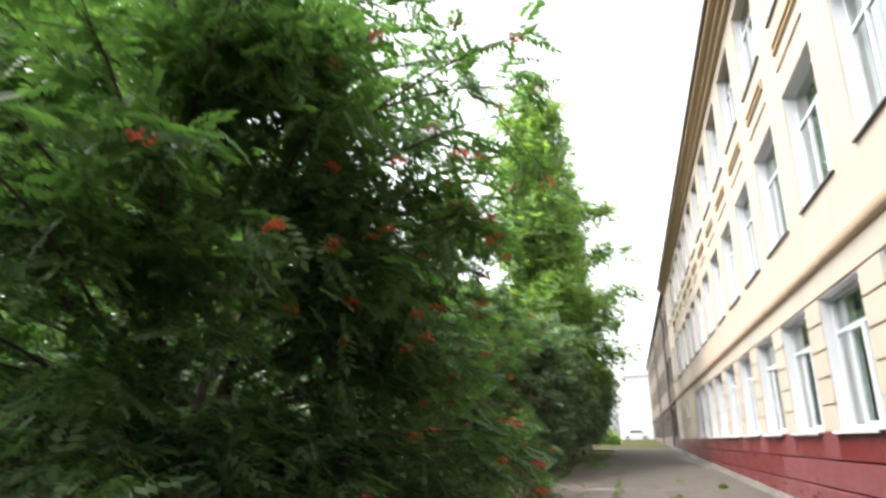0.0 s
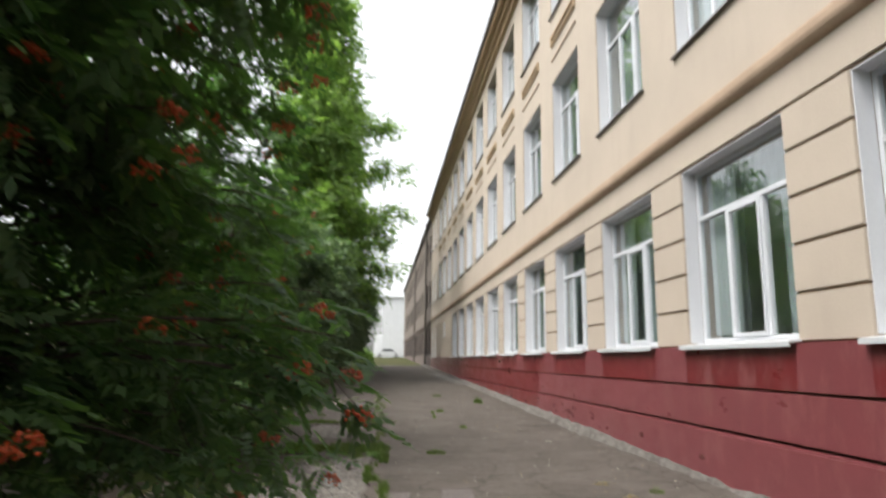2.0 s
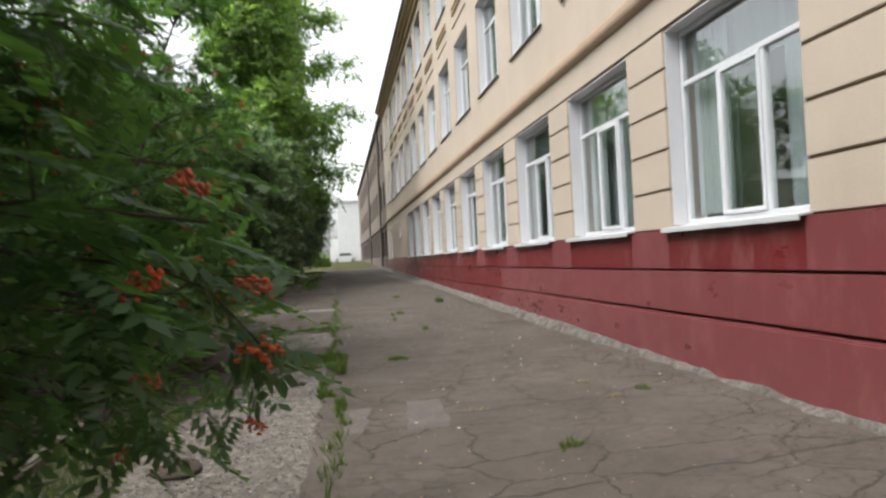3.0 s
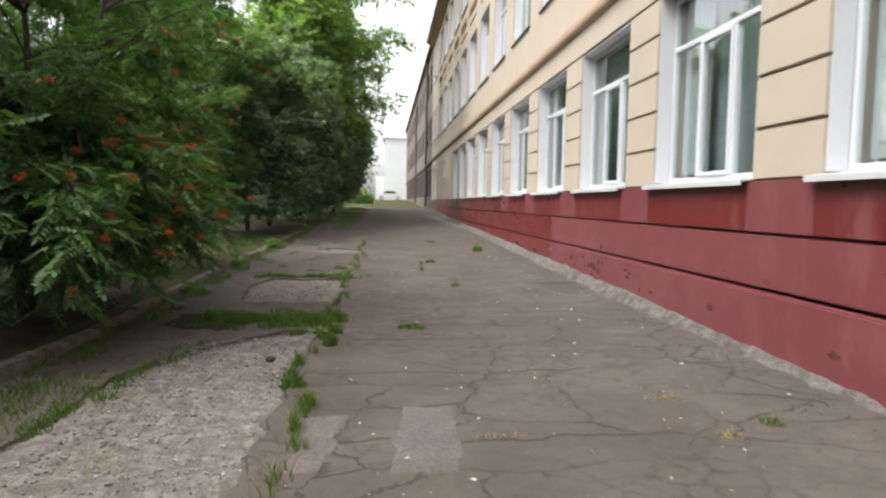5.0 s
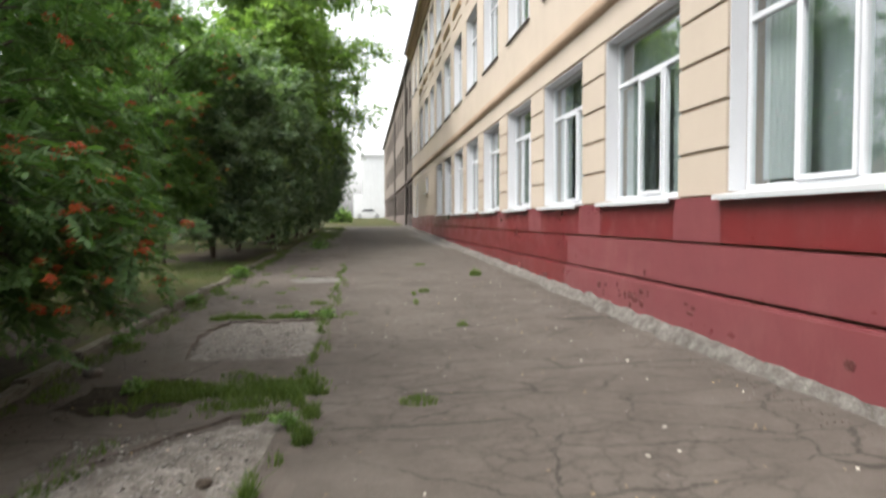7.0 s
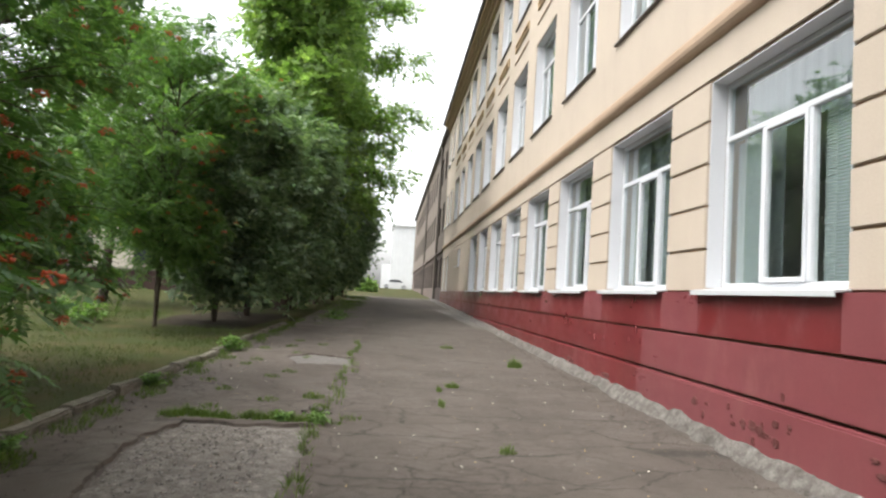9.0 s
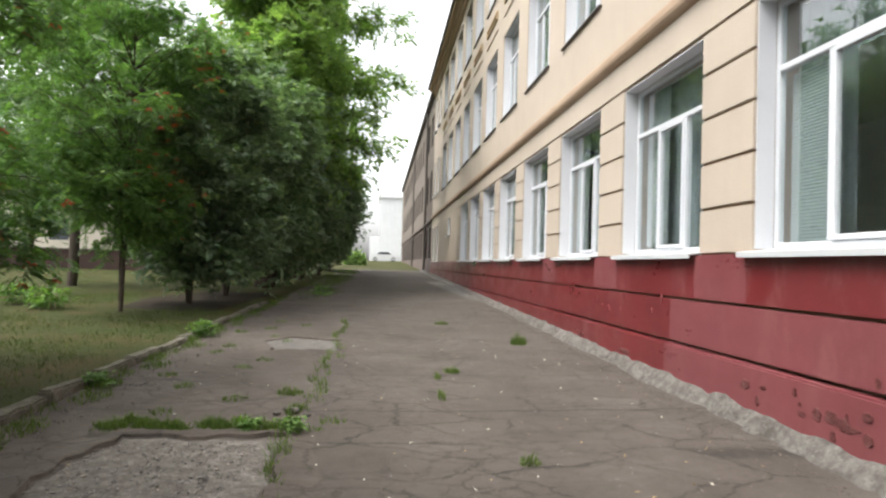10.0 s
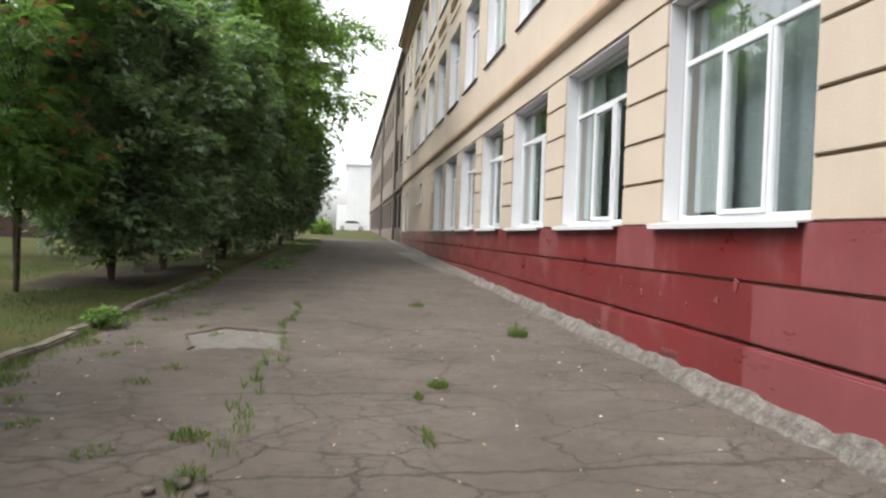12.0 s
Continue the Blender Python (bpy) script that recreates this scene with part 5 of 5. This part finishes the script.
bmesh.ops.bevel(bm, geom=list(bm.edges), offset=0.06, segments=2, affect="EDGES", clamp_overlap=True)
part("body", bm, CARPAINT, car)
for s in (-0.81, 0.81):
    bm = bmesh.new()
    f = [bm.verts.new((x, s, z)) for x, z in ((-1.1, 1.03), (-0.68, 1.4), (0.62, 1.42), (1.2, 1.04))]
    bm.faces.new(f)
    part("side_window", bm, CARGLASS, car)
    for x in (-1.35, 1.35):
        bm = bmesh.new()
        bmesh.ops.create_cone(bm, cap_ends=True, segments=20, radius1=0.31, radius2=0.31, depth=0.2, matrix=pose(x, s * 0.92, 0.31, 90, 0, 0))
        wheel = part("wheel", bm, TYRE, car)
        bm = bmesh.new()
        bmesh.ops.create_cone(bm, cap_ends=True, segments=16, radius1=0.19, radius2=0.17, depth=0.22, matrix=pose(x, s * 0.92, 0.31, 90, 0, 0))
        part("rim", bm, PVC, wheel)

# low dark wall and a pale house behind the lawn
HEDGEWALL = plaster("dark_brick_wall", (0.055, 0.033, 0.027), (0.045, 0.03, 0.026))
gw = tagged(new("garden_wall"), "low dark reddish wall along the back of the lawn", "wall")
part("wall", boxes((-60, -11.0, 46, 46.3, -0.5, 1.7)), HEDGEWALL, gw)
part("coping", boxes((-60.1, -10.9, 45.94, 46.36, 1.7, 1.78), bevel=0.02), KERB, gw)
back = tagged(new("back_house"), "pale house glimpsed behind the trees", "building")
bm = bmesh.new()
bh = [(x - 0.8, x + 0.8, 2.6, 4.4) for x in range(-66, -14, 5)]
wall_with_holes(bm, 0, 0.4, -70, -14, 0.0, 8.0, bh)
w = part("wall", bm, plaster("cream_house_wall", (0.62, 0.57, 0.48), (0.55, 0.50, 0.43)), back)
w.matrix_basis = Matrix.Translation((0, 66, 0)) @ Matrix(((0, 1, 0, 0), (1, 0, 0, 0), (0, 0, 1, 0), (0, 0, 0, 1)))
part("roof", boxes((-71, -13, 65.5, 76, 8.0, 8.4)), DARKMETAL, back)
for x in range(-66, -14, 5):
    part("window", boxes((x - 0.8, x + 0.8, 66.2, 66.25, 2.6, 4.4)), CARGLASS, back)
